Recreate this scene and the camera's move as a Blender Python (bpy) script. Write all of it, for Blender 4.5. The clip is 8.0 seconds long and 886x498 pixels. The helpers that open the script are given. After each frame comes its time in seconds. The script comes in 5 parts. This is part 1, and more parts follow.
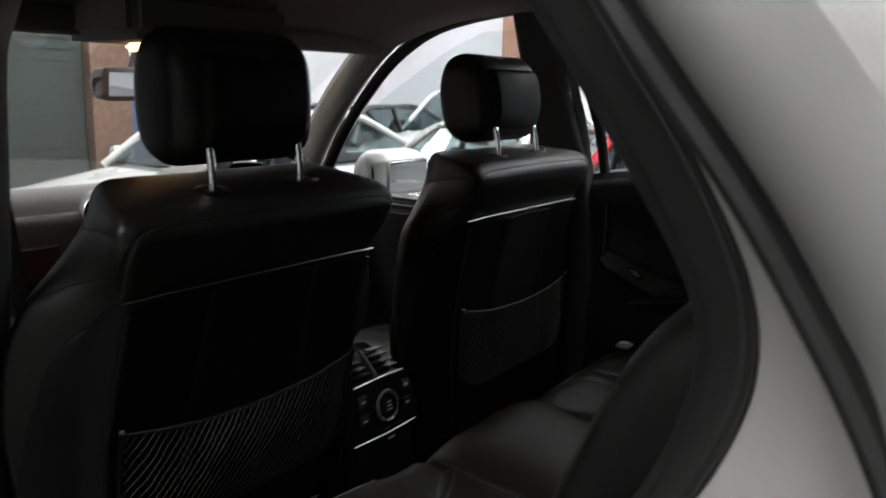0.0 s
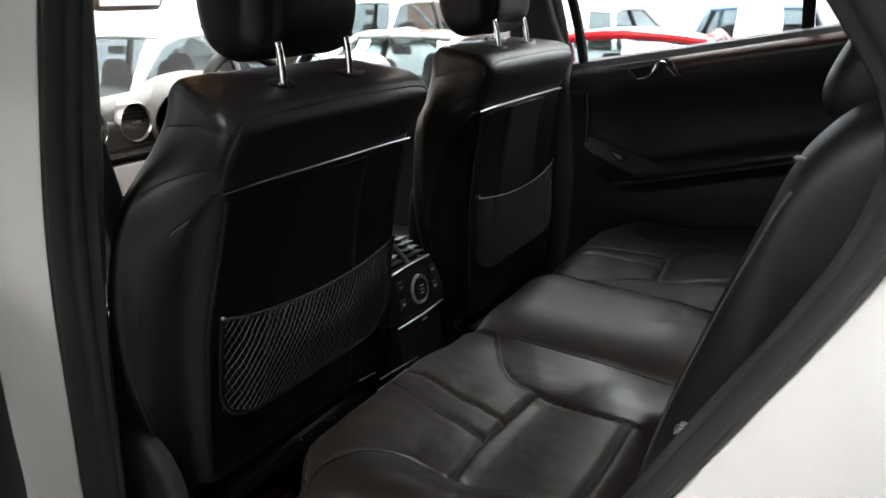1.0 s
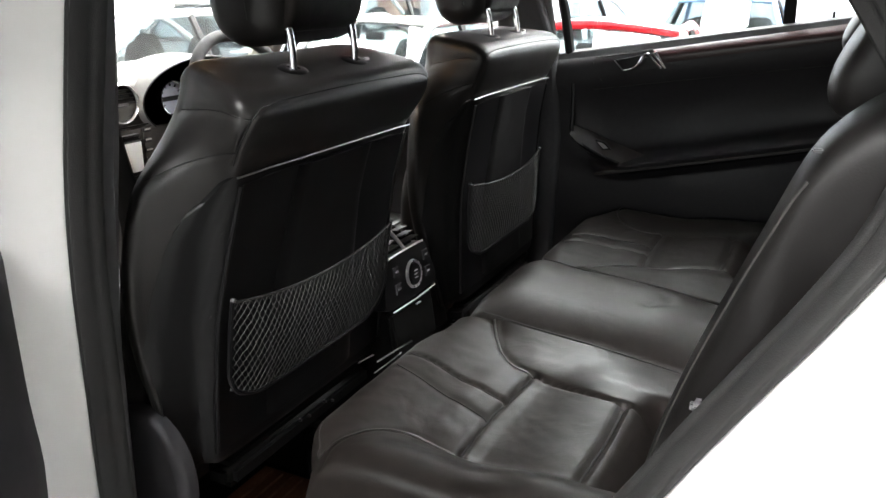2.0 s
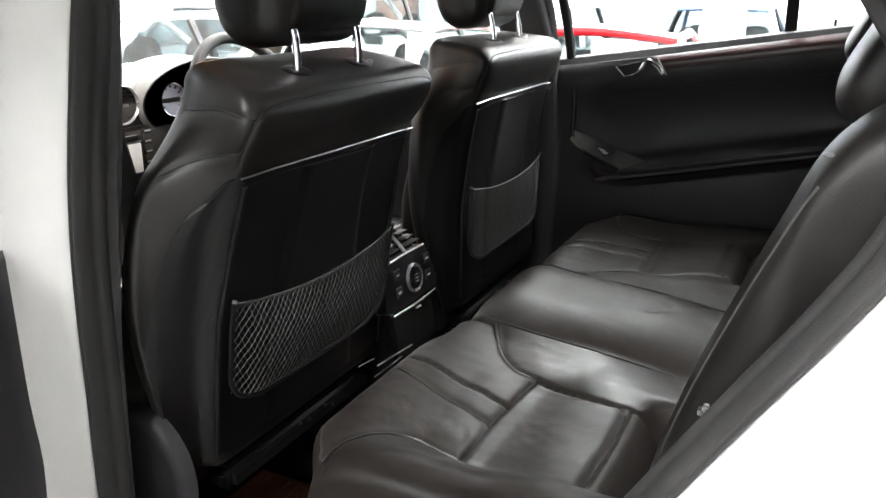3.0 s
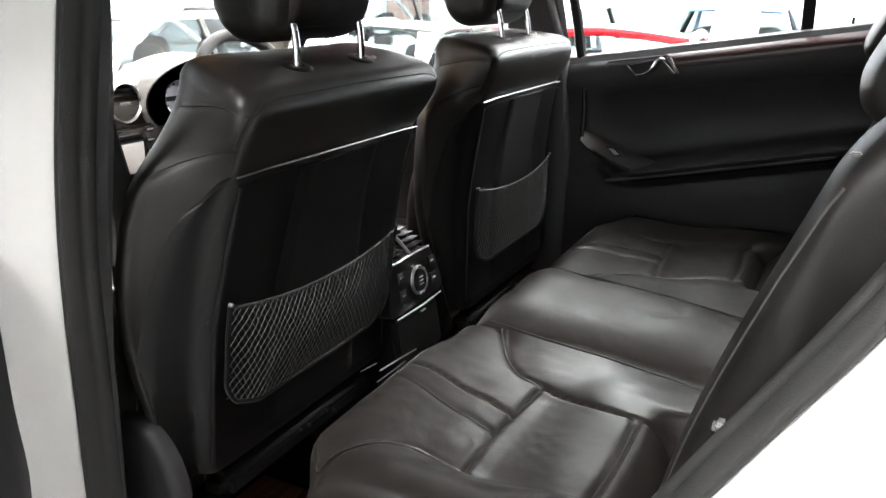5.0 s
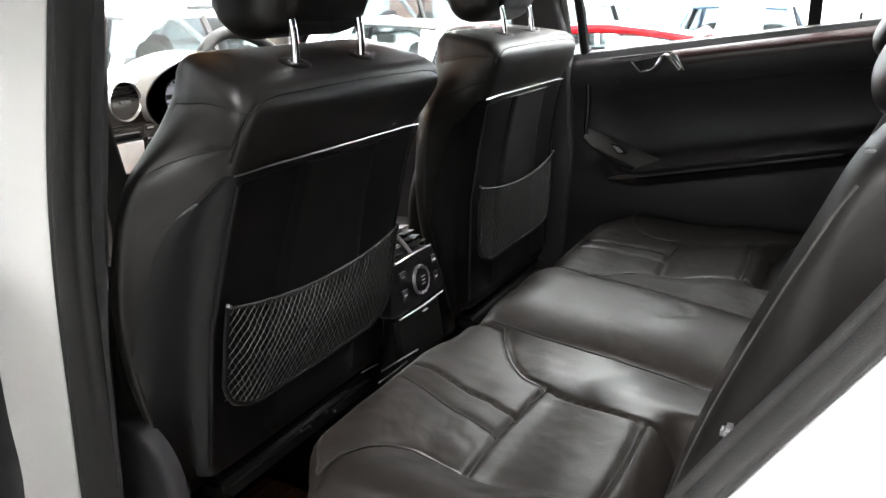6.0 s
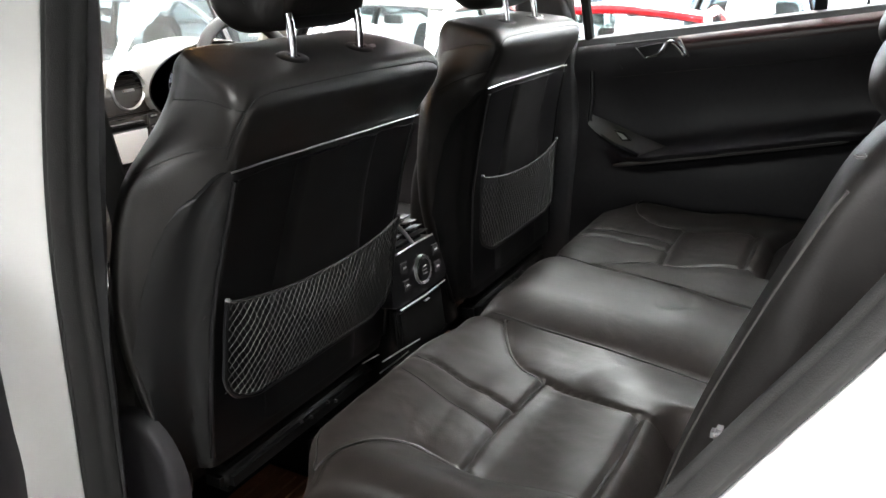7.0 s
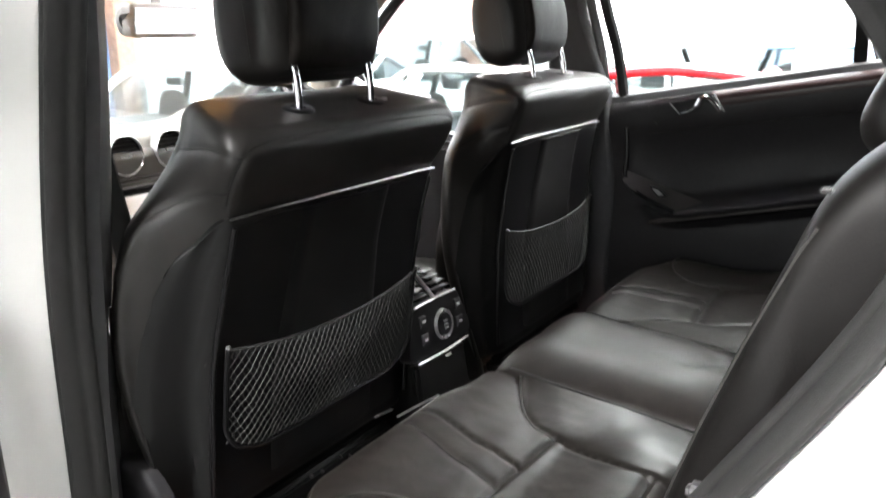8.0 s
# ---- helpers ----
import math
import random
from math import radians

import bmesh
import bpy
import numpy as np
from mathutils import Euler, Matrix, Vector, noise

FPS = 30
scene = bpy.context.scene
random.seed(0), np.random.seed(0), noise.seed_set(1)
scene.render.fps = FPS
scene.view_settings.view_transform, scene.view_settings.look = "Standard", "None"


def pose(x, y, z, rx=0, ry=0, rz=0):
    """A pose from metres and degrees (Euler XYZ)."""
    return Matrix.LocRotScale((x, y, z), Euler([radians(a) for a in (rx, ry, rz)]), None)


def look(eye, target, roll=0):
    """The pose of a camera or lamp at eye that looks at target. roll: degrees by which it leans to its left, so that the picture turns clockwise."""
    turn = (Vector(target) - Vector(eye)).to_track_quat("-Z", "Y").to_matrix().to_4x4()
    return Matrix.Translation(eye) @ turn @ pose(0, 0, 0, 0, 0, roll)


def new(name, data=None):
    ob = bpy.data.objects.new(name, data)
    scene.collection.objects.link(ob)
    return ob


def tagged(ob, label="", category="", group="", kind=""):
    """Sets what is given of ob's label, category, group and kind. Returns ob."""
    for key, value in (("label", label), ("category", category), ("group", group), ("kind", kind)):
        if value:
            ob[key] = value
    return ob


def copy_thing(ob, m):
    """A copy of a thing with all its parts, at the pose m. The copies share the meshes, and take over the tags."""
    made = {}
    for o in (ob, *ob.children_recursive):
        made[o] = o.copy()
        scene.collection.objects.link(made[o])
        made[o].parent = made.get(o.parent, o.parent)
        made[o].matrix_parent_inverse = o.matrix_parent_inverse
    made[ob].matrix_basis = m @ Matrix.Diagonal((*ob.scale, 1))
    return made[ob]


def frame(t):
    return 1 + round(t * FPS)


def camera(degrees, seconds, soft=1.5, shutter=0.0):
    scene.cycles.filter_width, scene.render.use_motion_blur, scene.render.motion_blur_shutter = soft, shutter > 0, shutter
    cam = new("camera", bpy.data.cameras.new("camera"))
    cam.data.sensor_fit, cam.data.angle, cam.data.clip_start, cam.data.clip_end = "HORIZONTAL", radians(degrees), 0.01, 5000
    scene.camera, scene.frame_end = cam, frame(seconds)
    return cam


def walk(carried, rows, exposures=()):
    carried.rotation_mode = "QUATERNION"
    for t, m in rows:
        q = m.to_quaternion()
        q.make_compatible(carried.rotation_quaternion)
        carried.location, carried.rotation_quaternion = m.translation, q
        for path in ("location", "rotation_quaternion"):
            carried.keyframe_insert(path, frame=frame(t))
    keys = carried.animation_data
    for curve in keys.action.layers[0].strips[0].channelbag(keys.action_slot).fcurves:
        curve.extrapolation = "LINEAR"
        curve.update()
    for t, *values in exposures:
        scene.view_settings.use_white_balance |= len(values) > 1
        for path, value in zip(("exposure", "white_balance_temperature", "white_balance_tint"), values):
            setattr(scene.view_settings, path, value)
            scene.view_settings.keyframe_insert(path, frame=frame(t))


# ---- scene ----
cam = camera(58.0, 8.0, shutter=0.4)
PATH = [
    (0, (-1.057, -0.817, 1.41), (0.538, 0.323, 1.013), 1.2),
    (0.2, (-1.098, -0.793, 1.42), (0.496, 0.325, 0.962), 1.2),
    (0.4, (-1.14, -0.774, 1.414), (0.471, 0.301, 0.916), 0.6),
    (0.5, (-1.158, -0.77, 1.408), (0.46, 0.29, 0.898), 0.2),
    (0.6, (-1.183, -0.75, 1.402), (0.45, 0.275, 0.868), -0.2),
    (0.8, (-1.224, -0.722, 1.388), (0.43, 0.251, 0.823), -0.8),
    (1, (-1.249, -0.689, 1.378), (0.421, 0.234, 0.779), -1.3),
    (1.5, (-1.294, -0.658, 1.385), (0.396, 0.2, 0.746), -0.6),
    (3, (-1.3, -0.641, 1.38), (0.41, 0.193, 0.762), 0.6),
    (3.5, (-1.291, -0.634, 1.379), (0.419, 0.202, 0.763), 0.9),
    (4, (-1.285, -0.633, 1.379), (0.423, 0.207, 0.762), 1.1),
    (4.5, (-1.274, -0.634, 1.375), (0.429, 0.215, 0.759), 0.9),
    (6, (-1.246, -0.627, 1.366), (0.448, 0.237, 0.746), 0.5),
    (6.5, (-1.238, -0.63, 1.37), (0.447, 0.244, 0.738), 0.4),
    (7, (-1.235, -0.638, 1.384), (0.433, 0.239, 0.717), 0.2),
    (7.5, (-1.234, -0.648, 1.349), (0.43, 0.253, 0.699), 0.1),
    (8, (-1.188, -0.705, 1.362), (0.441, 0.336, 0.848), -0.8),
]
walk(cam, [(t, look(e, a, r)) for t, e, a, r in PATH],
     [(0.0, -1.82, 6750, 12), (0.25, -1.55, 6750, 12), (0.6, -0.92, 6800, 12), (1.0, -0.42, 6850, 12), (1.5, 0.25, 6850, 12), (2.2, 0.55, 6850, 12),
      (3.0, 0.8, 6850, 12), (6.5, 0.8, 6850, 12), (7.2, 0.76, 6850, 12), (8.0, 0.95, 6850, 12)])

# ---- light -------------------------------------------------------------
world = bpy.data.worlds.new("world")
scene.world = world
world.use_nodes = True
wn = world.node_tree
sky = wn.nodes.new("ShaderNodeTexSky")
sky.sky_type = "NISHITA"
sky.sun_disc = False
sky.sun_elevation = radians(40)
sky.sun_rotation = radians(200)
wn.links.new(sky.outputs[0], wn.nodes["Background"].inputs[0])
wn.nodes["Background"].inputs[1].default_value = 0.12
# fill lamp from behind the camera, set in an unseen window added for it
west_fill = bpy.data.lights.new("west_fill_light", "AREA")
west_fill.shape = "RECTANGLE"
west_fill.size, west_fill.size_y = 2.6, 8.0
west_fill.energy = 130
west_fill.color = (0.95, 0.98, 1.0)
new("west_fill_light", west_fill).matrix_basis = Matrix.Translation((-7.05, 0.6, 1.72)) @ Matrix.Rotation(radians(-90), 4, "Y")


# ---- materials ---------------------------------------------------------
def mat(name, color, rough=0.5, metal=0.0, grain=0.0, scale=60.0, bump=0.0, bump_scale=400.0,
        coat=0.0, emit=0.0, emit_color=None, rvar=0.08, voronoi=False, spec=0.5, bump_dist=0.002):
    m = bpy.data.materials.new(name)
    m.use_nodes = True
    nt = m.node_tree
    b = nt.nodes["Principled BSDF"]
    b.inputs["Base Color"].default_value = (*color, 1)
    b.inputs["Roughness"].default_value = rough
    b.inputs["Metallic"].default_value = metal
    b.inputs["Coat Weight"].default_value = coat
    b.inputs["Coat Roughness"].default_value = 0.06
    b.inputs["Specular IOR Level"].default_value = spec
    co = nt.nodes.new("ShaderNodeTexCoord")
    if grain > 0:
        n1 = nt.nodes.new("ShaderNodeTexNoise")
        n1.inputs["Scale"].default_value = scale
        n1.inputs["Detail"].default_value = 6
        n2 = nt.nodes.new("ShaderNodeTexNoise")
        n2.inputs["Scale"].default_value = scale / 9
        n2.inputs["Detail"].default_value = 3
        ad = nt.nodes.new("ShaderNodeMath")
        ad.operation = "ADD"
        nt.links.new(co.outputs["Object"], n1.inputs["Vector"])
        nt.links.new(co.outputs["Object"], n2.inputs["Vector"])
        nt.links.new(n1.outputs["Fac"], ad.inputs[0])
        nt.links.new(n2.outputs["Fac"], ad.inputs[1])
        mr = nt.nodes.new("ShaderNodeMapRange")
        mr.inputs["From Min"].default_value = 0.6
        mr.inputs["From Max"].default_value = 1.4
        nt.links.new(ad.outputs[0], mr.inputs["Value"])
        mx = nt.nodes.new("ShaderNodeMix")
        mx.data_type = "RGBA"
        mx.inputs["A"].default_value = (*[c * (1 - grain) for c in color], 1)
        mx.inputs["B"].default_value = (*[min(1, c * (1 + grain)) for c in color], 1)
        nt.links.new(mr.outputs[0], mx.inputs["Factor"])
        nt.links.new(mx.outputs["Result"], b.inputs["Base Color"])
        rr = nt.nodes.new("ShaderNodeMapRange")
        rr.inputs["From Min"].default_value = 0.3
        rr.inputs["From Max"].default_value = 0.7
        rr.inputs["To Min"].default_value = max(0.02, rough - rvar)
        rr.inputs["To Max"].default_value = min(1, rough + rvar)
        nt.links.new(n2.outputs["Fac"], rr.inputs["Value"])
        nt.links.new(rr.outputs[0], b.inputs["Roughness"])
    if bump > 0:
        if voronoi:
            t = nt.nodes.new("ShaderNodeTexVoronoi")
            t.feature = "F1"
            out = t.outputs["Distance"]
        else:
            t = nt.nodes.new("ShaderNodeTexNoise")
            t.inputs["Detail"].default_value = 4
            out = t.outputs["Fac"]
        t.inputs["Scale"].default_value = bump_scale
        nt.links.new(co.outputs["Object"], t.inputs["Vector"])
        bp = nt.nodes.new("ShaderNodeBump")
        bp.inputs["Strength"].default_value = bump
        bp.inputs["Distance"].default_value = bump_dist
        nt.links.new(out, bp.inputs["Height"])
        nt.links.new(bp.outputs[0], b.inputs["Normal"])
    if emit > 0:
        b.inputs["Emission Color"].default_value = (*(emit_color or color), 1)
        b.inputs["Emission Strength"].default_value = emit
    return m


def leather_mat(name, color, rough, crease=0.22, rvar=0.06, grain=0.25, spec=0.40):
    """Grained leather with soft wide creases."""
    m = mat(name, color, rough, grain=grain, scale=35, rvar=rvar, spec=spec)
    nt = m.node_tree
    b = nt.nodes["Principled BSDF"]
    co = nt.nodes.new("ShaderNodeTexCoord")
    v = nt.nodes.new("ShaderNodeTexVoronoi")
    v.inputs["Scale"].default_value = 520
    n = nt.nodes.new("ShaderNodeTexNoise")
    n.inputs["Scale"].default_value = 14
    n.inputs["Detail"].default_value = 5
    n.inputs["Distortion"].default_value = 0.8
    for t in (v, n):
        nt.links.new(co.outputs["Object"], t.inputs["Vector"])
    b1 = nt.nodes.new("ShaderNodeBump")
    b1.inputs["Strength"].default_value = 0.18
    b1.inputs["Distance"].default_value = 0.0006
    b2 = nt.nodes.new("ShaderNodeBump")
    b2.inputs["Strength"].default_value = crease
    b2.inputs["Distance"].default_value = 0.006
    nt.links.new(v.outputs["Distance"], b1.inputs["Height"])
    nt.links.new(n.outputs["Fac"], b2.inputs["Height"])
    nt.links.new(b1.outputs[0], b2.inputs["Normal"])
    nt.links.new(b2.outputs[0], b.inputs["Normal"])
    return m


def wood_mat(name):
    m = mat(name, (0.10, 0.028, 0.012), 0.38, coat=0.15)
    nt = m.node_tree
    co = nt.nodes.new("ShaderNodeTexCoord")
    mp = nt.nodes.new("ShaderNodeMapping")
    mp.inputs["Scale"].default_value = (30, 2.5, 30)
    n = nt.nodes.new("ShaderNodeTexNoise")
    n.inputs["Scale"].default_value = 3
    n.inputs["Detail"].default_value = 7
    n.inputs["Distortion"].default_value = 1.2
    r = nt.nodes.new("ShaderNodeValToRGB")
    r.color_ramp.elements[0].color = (0.004, 0.0018, 0.0015, 1)
    r.color_ramp.elements[1].color = (0.038, 0.006, 0.005, 1)
    nt.links.new(co.outputs["Object"], mp.inputs["Vector"])
    nt.links.new(mp.outputs[0], n.inputs["Vector"])
    nt.links.new(n.outputs["Fac"], r.inputs["Fac"])
    nt.links.new(r.outputs[0], nt.nodes["Principled BSDF"].inputs["Base Color"])
    return m


def glass_mat(name, tint=(1, 1, 1), rough=0.0):
    m = bpy.data.materials.new(name)
    m.use_nodes = True
    nt = m.node_tree
    nt.nodes.remove(nt.nodes["Principled BSDF"])
    tr = nt.nodes.new("ShaderNodeBsdfTransparent")
    tr.inputs[0].default_value = (*tint, 1)
    gl = nt.nodes.new("ShaderNodeBsdfGlossy")
    gl.inputs["Roughness"].default_value = rough
    lw = nt.nodes.new("ShaderNodeLayerWeight")
    lw.inputs["Blend"].default_value = 0.5
    pw = nt.nodes.new("ShaderNodeMath")
    pw.operation = "POWER"
    pw.inputs[1].default_value = 4.0
    fr = nt.nodes.new("ShaderNodeMath")
    fr.operation = "MULTIPLY_ADD"
    fr.inputs[1].default_value = 0.55
    fr.inputs[2].default_value = 0.05
    nt.links.new(lw.outputs["Facing"], pw.inputs[0])
    nt.links.new(pw.outputs[0], fr.inputs[0])
    mx = nt.nodes.new("ShaderNodeMixShader")
    nt.links.new(fr.outputs[0], mx.inputs[0])
    nt.links.new(tr.outputs[0], mx.inputs[1])
    nt.links.new(gl.outputs[0], mx.inputs[2])
    nt.links.new(mx.outputs[0], nt.nodes["Material Output"].inputs[0])
    return m


LEATHER = leather_mat("black_leather", (0.0118, 0.0108, 0.0104), 0.43, 0.08)
LEATHER_SOFT = leather_mat("worn_black_leather", (0.0100, 0.0083, 0.0075), 0.45, 0.26, 0.14, 0.6, 0.10)
# darker copy of the black leather: the backrests' shade put into the colour
LEATHER_SHADED = leather_mat("shaded_backrest_leather", (0.0066, 0.0060, 0.0058), 0.42, 0.10, 0.06, 0.3, 0.17)
ARMGREY_LIT = mat("grey_armrest_plastic_lit", (0.085, 0.080, 0.076), 0.42, grain=0.12, scale=90, bump=0.15, bump_scale=800, voronoi=True, bump_dist=0.0004)
DARKTHREAD = mat("black_thread", (0.003, 0.003, 0.003), 0.8)
THREAD = mat("dark_thread", (0.05, 0.05, 0.05), 0.6)
PIPING = mat("leather_piping", (0.015, 0.014, 0.013), 0.40)
PLASTIC = mat("black_plastic", (0.022, 0.021, 0.023), 0.48, grain=0.2, scale=90, bump=0.25, bump_scale=900, voronoi=True, bump_dist=0.0004, spec=0.3)
GLOSS = mat("gloss_black_plastic", (0.0045, 0.0045, 0.005), 0.30, spec=0.35)
SHELL = mat("seat_shell_plastic", (0.005, 0.005, 0.0053), 0.45, grain=0.15, scale=60, bump=0.2, bump_scale=700, voronoi=True, bump_dist=0.0004, spec=0.3)
SILVER = mat("satin_silver_trim", (0.55, 0.55, 0.55), 0.28, metal=0.9)
CHROME = mat("chrome", (0.85, 0.85, 0.86), 0.07, metal=1.0)
SATIN = mat("satin_dark_trim", (0.045, 0.044, 0.045), 0.34, grain=0.15, scale=90)
RUBBER = mat("door_rubber", (0.0135, 0.0132, 0.0130), 0.62, grain=0.25, scale=120, bump=0.2, bump_scale=600)
TRIMGREY = mat("pillar_trim_fabric", (0.060, 0.060, 0.063), 0.75, grain=0.15, scale=80, bump=0.2, bump_scale=900)
PAINT = mat("silver_white_paint", (0.62, 0.62, 0.61), 0.32, metal=0.15, grain=0.03, scale=20, coat=0.7)
NETM = mat("net_cord", (0.032, 0.032, 0.030), 0.6)
CARPET = mat("black_carpet", (0.006, 0.0057, 0.0055), 0.95, grain=0.5, scale=300, bump=0.8, bump_scale=900)
# dark brown raised towards orange to paint the glint on the mat
MAT_BROWN_LIT = mat("ribbed_floor_mat_lit", (0.28, 0.11, 0.058), 0.7, grain=0.3, scale=120)
HEADLINER = mat("grey_headliner", (0.16, 0.155, 0.145), 0.9, grain=0.1, scale=200, bump=0.2, bump_scale=1200)
TRIMLIGHT = mat("light_pillar_cloth", (0.33, 0.31, 0.27), 0.85, grain=0.08, scale=150, bump=0.2, bump_scale=1200)
DASHTOP = mat("dashboard_skin", (0.13, 0.127, 0.118), 0.55, grain=0.12, scale=150, bump=0.35, bump_scale=700, voronoi=True, bump_dist=0.0006)
DASHLOW = mat("lower_dashboard", (0.045, 0.042, 0.038), 0.5, grain=0.15, scale=120, bump=0.2, bump_scale=700, voronoi=True)
WOOD = wood_mat("walnut_trim")
GLASS = glass_mat("window_glass", (0.93, 0.96, 0.95))
TINT = glass_mat("tinted_glass", (0.80, 0.85, 0.85))
CARGLASS = glass_mat("car_glass", (0.52, 0.58, 0.59))
DARKGLASS = glass_mat("dark_glass", (0.12, 0.13, 0.13))
MIRRORM = mat("mirror_glass", (0.9, 0.9, 0.9), 0.015, metal=1.0)
# near-white base stands in for the brightness reflected on the screen
SCREEN_GLARE = mat("screen_with_glare", (0.80, 0.80, 0.80), 0.2, grain=0.05, scale=10)
DIAL = mat("dial_face", (0.30, 0.32, 0.38), 0.35)
MARK = mat("grey_print", (0.35, 0.35, 0.35), 0.5)
MATTBLACK = mat("matt_black_plastic", (0.003, 0.003, 0.003), 0.62, grain=0.2, scale=80, spec=0.08)
LAMPGLOW = mat("warm_lamp_lens", (1.0, 0.80, 0.5), 0.4, emit=20.0, emit_color=(1.0, 0.55, 0.22))
BELT = mat("seat_belt_webbing", (0.03, 0.029, 0.028), 0.7, grain=0.2, scale=300)
GREYBIT = mat("grey_plastic", (0.14, 0.14, 0.14), 0.5, grain=0.1, scale=60)

FLOORM = mat("showroom_floor", (0.13, 0.13, 0.127), 0.30, grain=0.15, scale=6, coat=0.2)
WALLM = mat("white_blue_sheeting", (0.72, 0.74, 0.78), 0.6, grain=0.05, scale=5)
WALLW = mat("white_wall_paint", (0.78, 0.78, 0.77), 0.8, grain=0.04, scale=3)
WALLG = mat("grey_wall_paint", (0.15, 0.15, 0.145), 0.8, grain=0.06, scale=3)
BRICKM = mat("brown_brick", (0.17, 0.10, 0.07), 0.9, grain=0.35, scale=12, bump=0.4, bump_scale=60)
BLUEM = mat("blue_door_paint", (0.06, 0.10, 0.19), 0.5, grain=0.1, scale=6)
GREENM = mat("grey_green_shutter", (0.028, 0.040, 0.037), 0.6, grain=0.15, scale=8)
PINKM = mat("timber_door", (0.36, 0.20, 0.15), 0.7, grain=0.15, scale=8)
STEELM = mat("roof_steel", (0.45, 0.46, 0.48), 0.6, grain=0.1, scale=5)
CARWHITE = mat("white_car_paint", (0.78, 0.78, 0.77), 0.28, coat=0.8, grain=0.02, scale=10)
CARSILVER = mat("silver_car_paint", (0.42, 0.42, 0.41), 0.3, metal=0.5, coat=0.8, grain=0.03, scale=10)
CARRED = mat("red_car_paint", (0.42, 0.012, 0.018), 0.28, coat=0.8, grain=0.05, scale=10)
CARBLUE = mat("blue_car_paint", (0.16, 0.25, 0.38), 0.28, coat=0.8, grain=0.05, scale=10)
CARGREY = mat("dark_grey_car_paint", (0.06, 0.065, 0.07), 0.28, coat=0.8, grain=0.05, scale=10)
SOFTTOP = mat("pale_soft_top", (0.40, 0.38, 0.36), 0.9, grain=0.1, scale=60)
CARINT = mat("car_interior_dark", (0.03, 0.03, 0.03), 0.7)
TYRE = mat("tyre_rubber", (0.02, 0.02, 0.02), 0.8, grain=0.2, scale=60)
RIM = mat("alloy_rim", (0.55, 0.55, 0.56), 0.3, metal=0.9)
LENS = mat("headlamp_lens", (0.75, 0.77, 0.8), 0.08, grain=0.1, scale=30)
TUBE = mat("light_panel", (1, 1, 1), 0.5, emit=50.0, emit_color=(0.95, 0.98, 1.0))


# ---- mesh helpers ------------------------------------------------------
def link(name, bm, material, parent=None, label="", smooth=True):
    bmesh.ops.recalc_face_normals(bm, faces=bm.faces)
    me = bpy.data.meshes.new(name)
    for f in bm.faces:
        f.smooth = smooth
    bm.to_mesh(me)
    bm.free()
    me.materials.append(material)
    if smooth:
        me.set_sharp_from_angle(angle=radians(42))
    ob = new(name, me)
    ob.parent = parent
    if label:
        ob["label"] = label
    return ob


def part(name, bm, material, parent, label="", smooth=True):
    return link(name, bm, material, parent, label, smooth)


def empty(name, x=0, y=0, z=0):
    ob = new(name)
    ob.empty_display_size = 0.1
    ob.location = (x, y, z)
    bpy.context.view_layer.update()
    return ob


def box(x0, x1, y0, y1, z0, z1, bevel=0.0, seg=2, bm=None):
    own = bmesh.new()
    r = bmesh.ops.create_cube(own, size=1)
    for v in r["verts"]:
        v.co = Vector(((x0 + x1) / 2 + v.co.x * (x1 - x0), (y0 + y1) / 2 + v.co.y * (y1 - y0), (z0 + z1) / 2 + v.co.z * (z1 - z0)))
    if bevel > 0:
        bmesh.ops.bevel(own, geom=own.edges[:], offset=bevel, segments=seg, affect="EDGES", clamp_overlap=True)
    if bm is None:
        return own
    me = bpy.data.meshes.new("tmp")
    own.to_mesh(me)
    own.free()
    bm.from_mesh(me)
    bpy.data.meshes.remove(me)
    return bm


def loft(rings, closed=True, cap=True, bm=None):
    """A skin through rings of points; closed: each ring is a loop."""
    bm = bm or bmesh.new()
    vs = [[bm.verts.new(p) for p in r] for r in rings]
    n = len(rings[0])
    for a, b in zip(vs[:-1], vs[1:]):
        for i in range(n if closed else n - 1):
            j = (i + 1) % n
            bm.faces.new((a[i], a[j], b[j], b[i]))
    if cap and closed:
        bm.faces.new(vs[0])
        bm.faces.new(vs[-1][::-1])
    return bm


def tube(pts, r, n=8, closed=False, bm=None, flat=1.0):
    """A round bar along points; r: a number or one for each point."""
    pts = [Vector(p) for p in pts]
    rs = r if isinstance(r, (list, tuple)) else [r] * len(pts)
    rings = []
    up = None
    for i, p in enumerate(pts):
        if closed:
            d = pts[(i + 1) % len(pts)] - pts[i - 1]
        else:
            d = pts[min(i + 1, len(pts) - 1)] - pts[max(i - 1, 0)]
        d.normalize()
        if up is None:
            up = Vector((0, 0, 1)) if abs(d.z) < 0.9 else Vector((1, 0, 0))
        a = d.cross(up).normalized()
        up = a.cross(d).normalized()
        rings.append([p + a * (rs[i] * math.cos(2 * math.pi * k / n)) + up * (rs[i] * flat * math.sin(2 * math.pi * k / n)) for k in range(n)])
    if closed:
        rings.append(rings[0])
        bm = bm or bmesh.new()
        vs = [[bm.verts.new(q) for q in g] for g in rings[:-1]]
        for i in range(len(vs)):
            a, b = vs[i], vs[(i + 1) % len(vs)]
            for k in range(n):
                bm.faces.new((a[k], a[(k + 1) % n], b[(k + 1) % n], b[k]))
        return bm
    return loft(rings, True, True, bm)


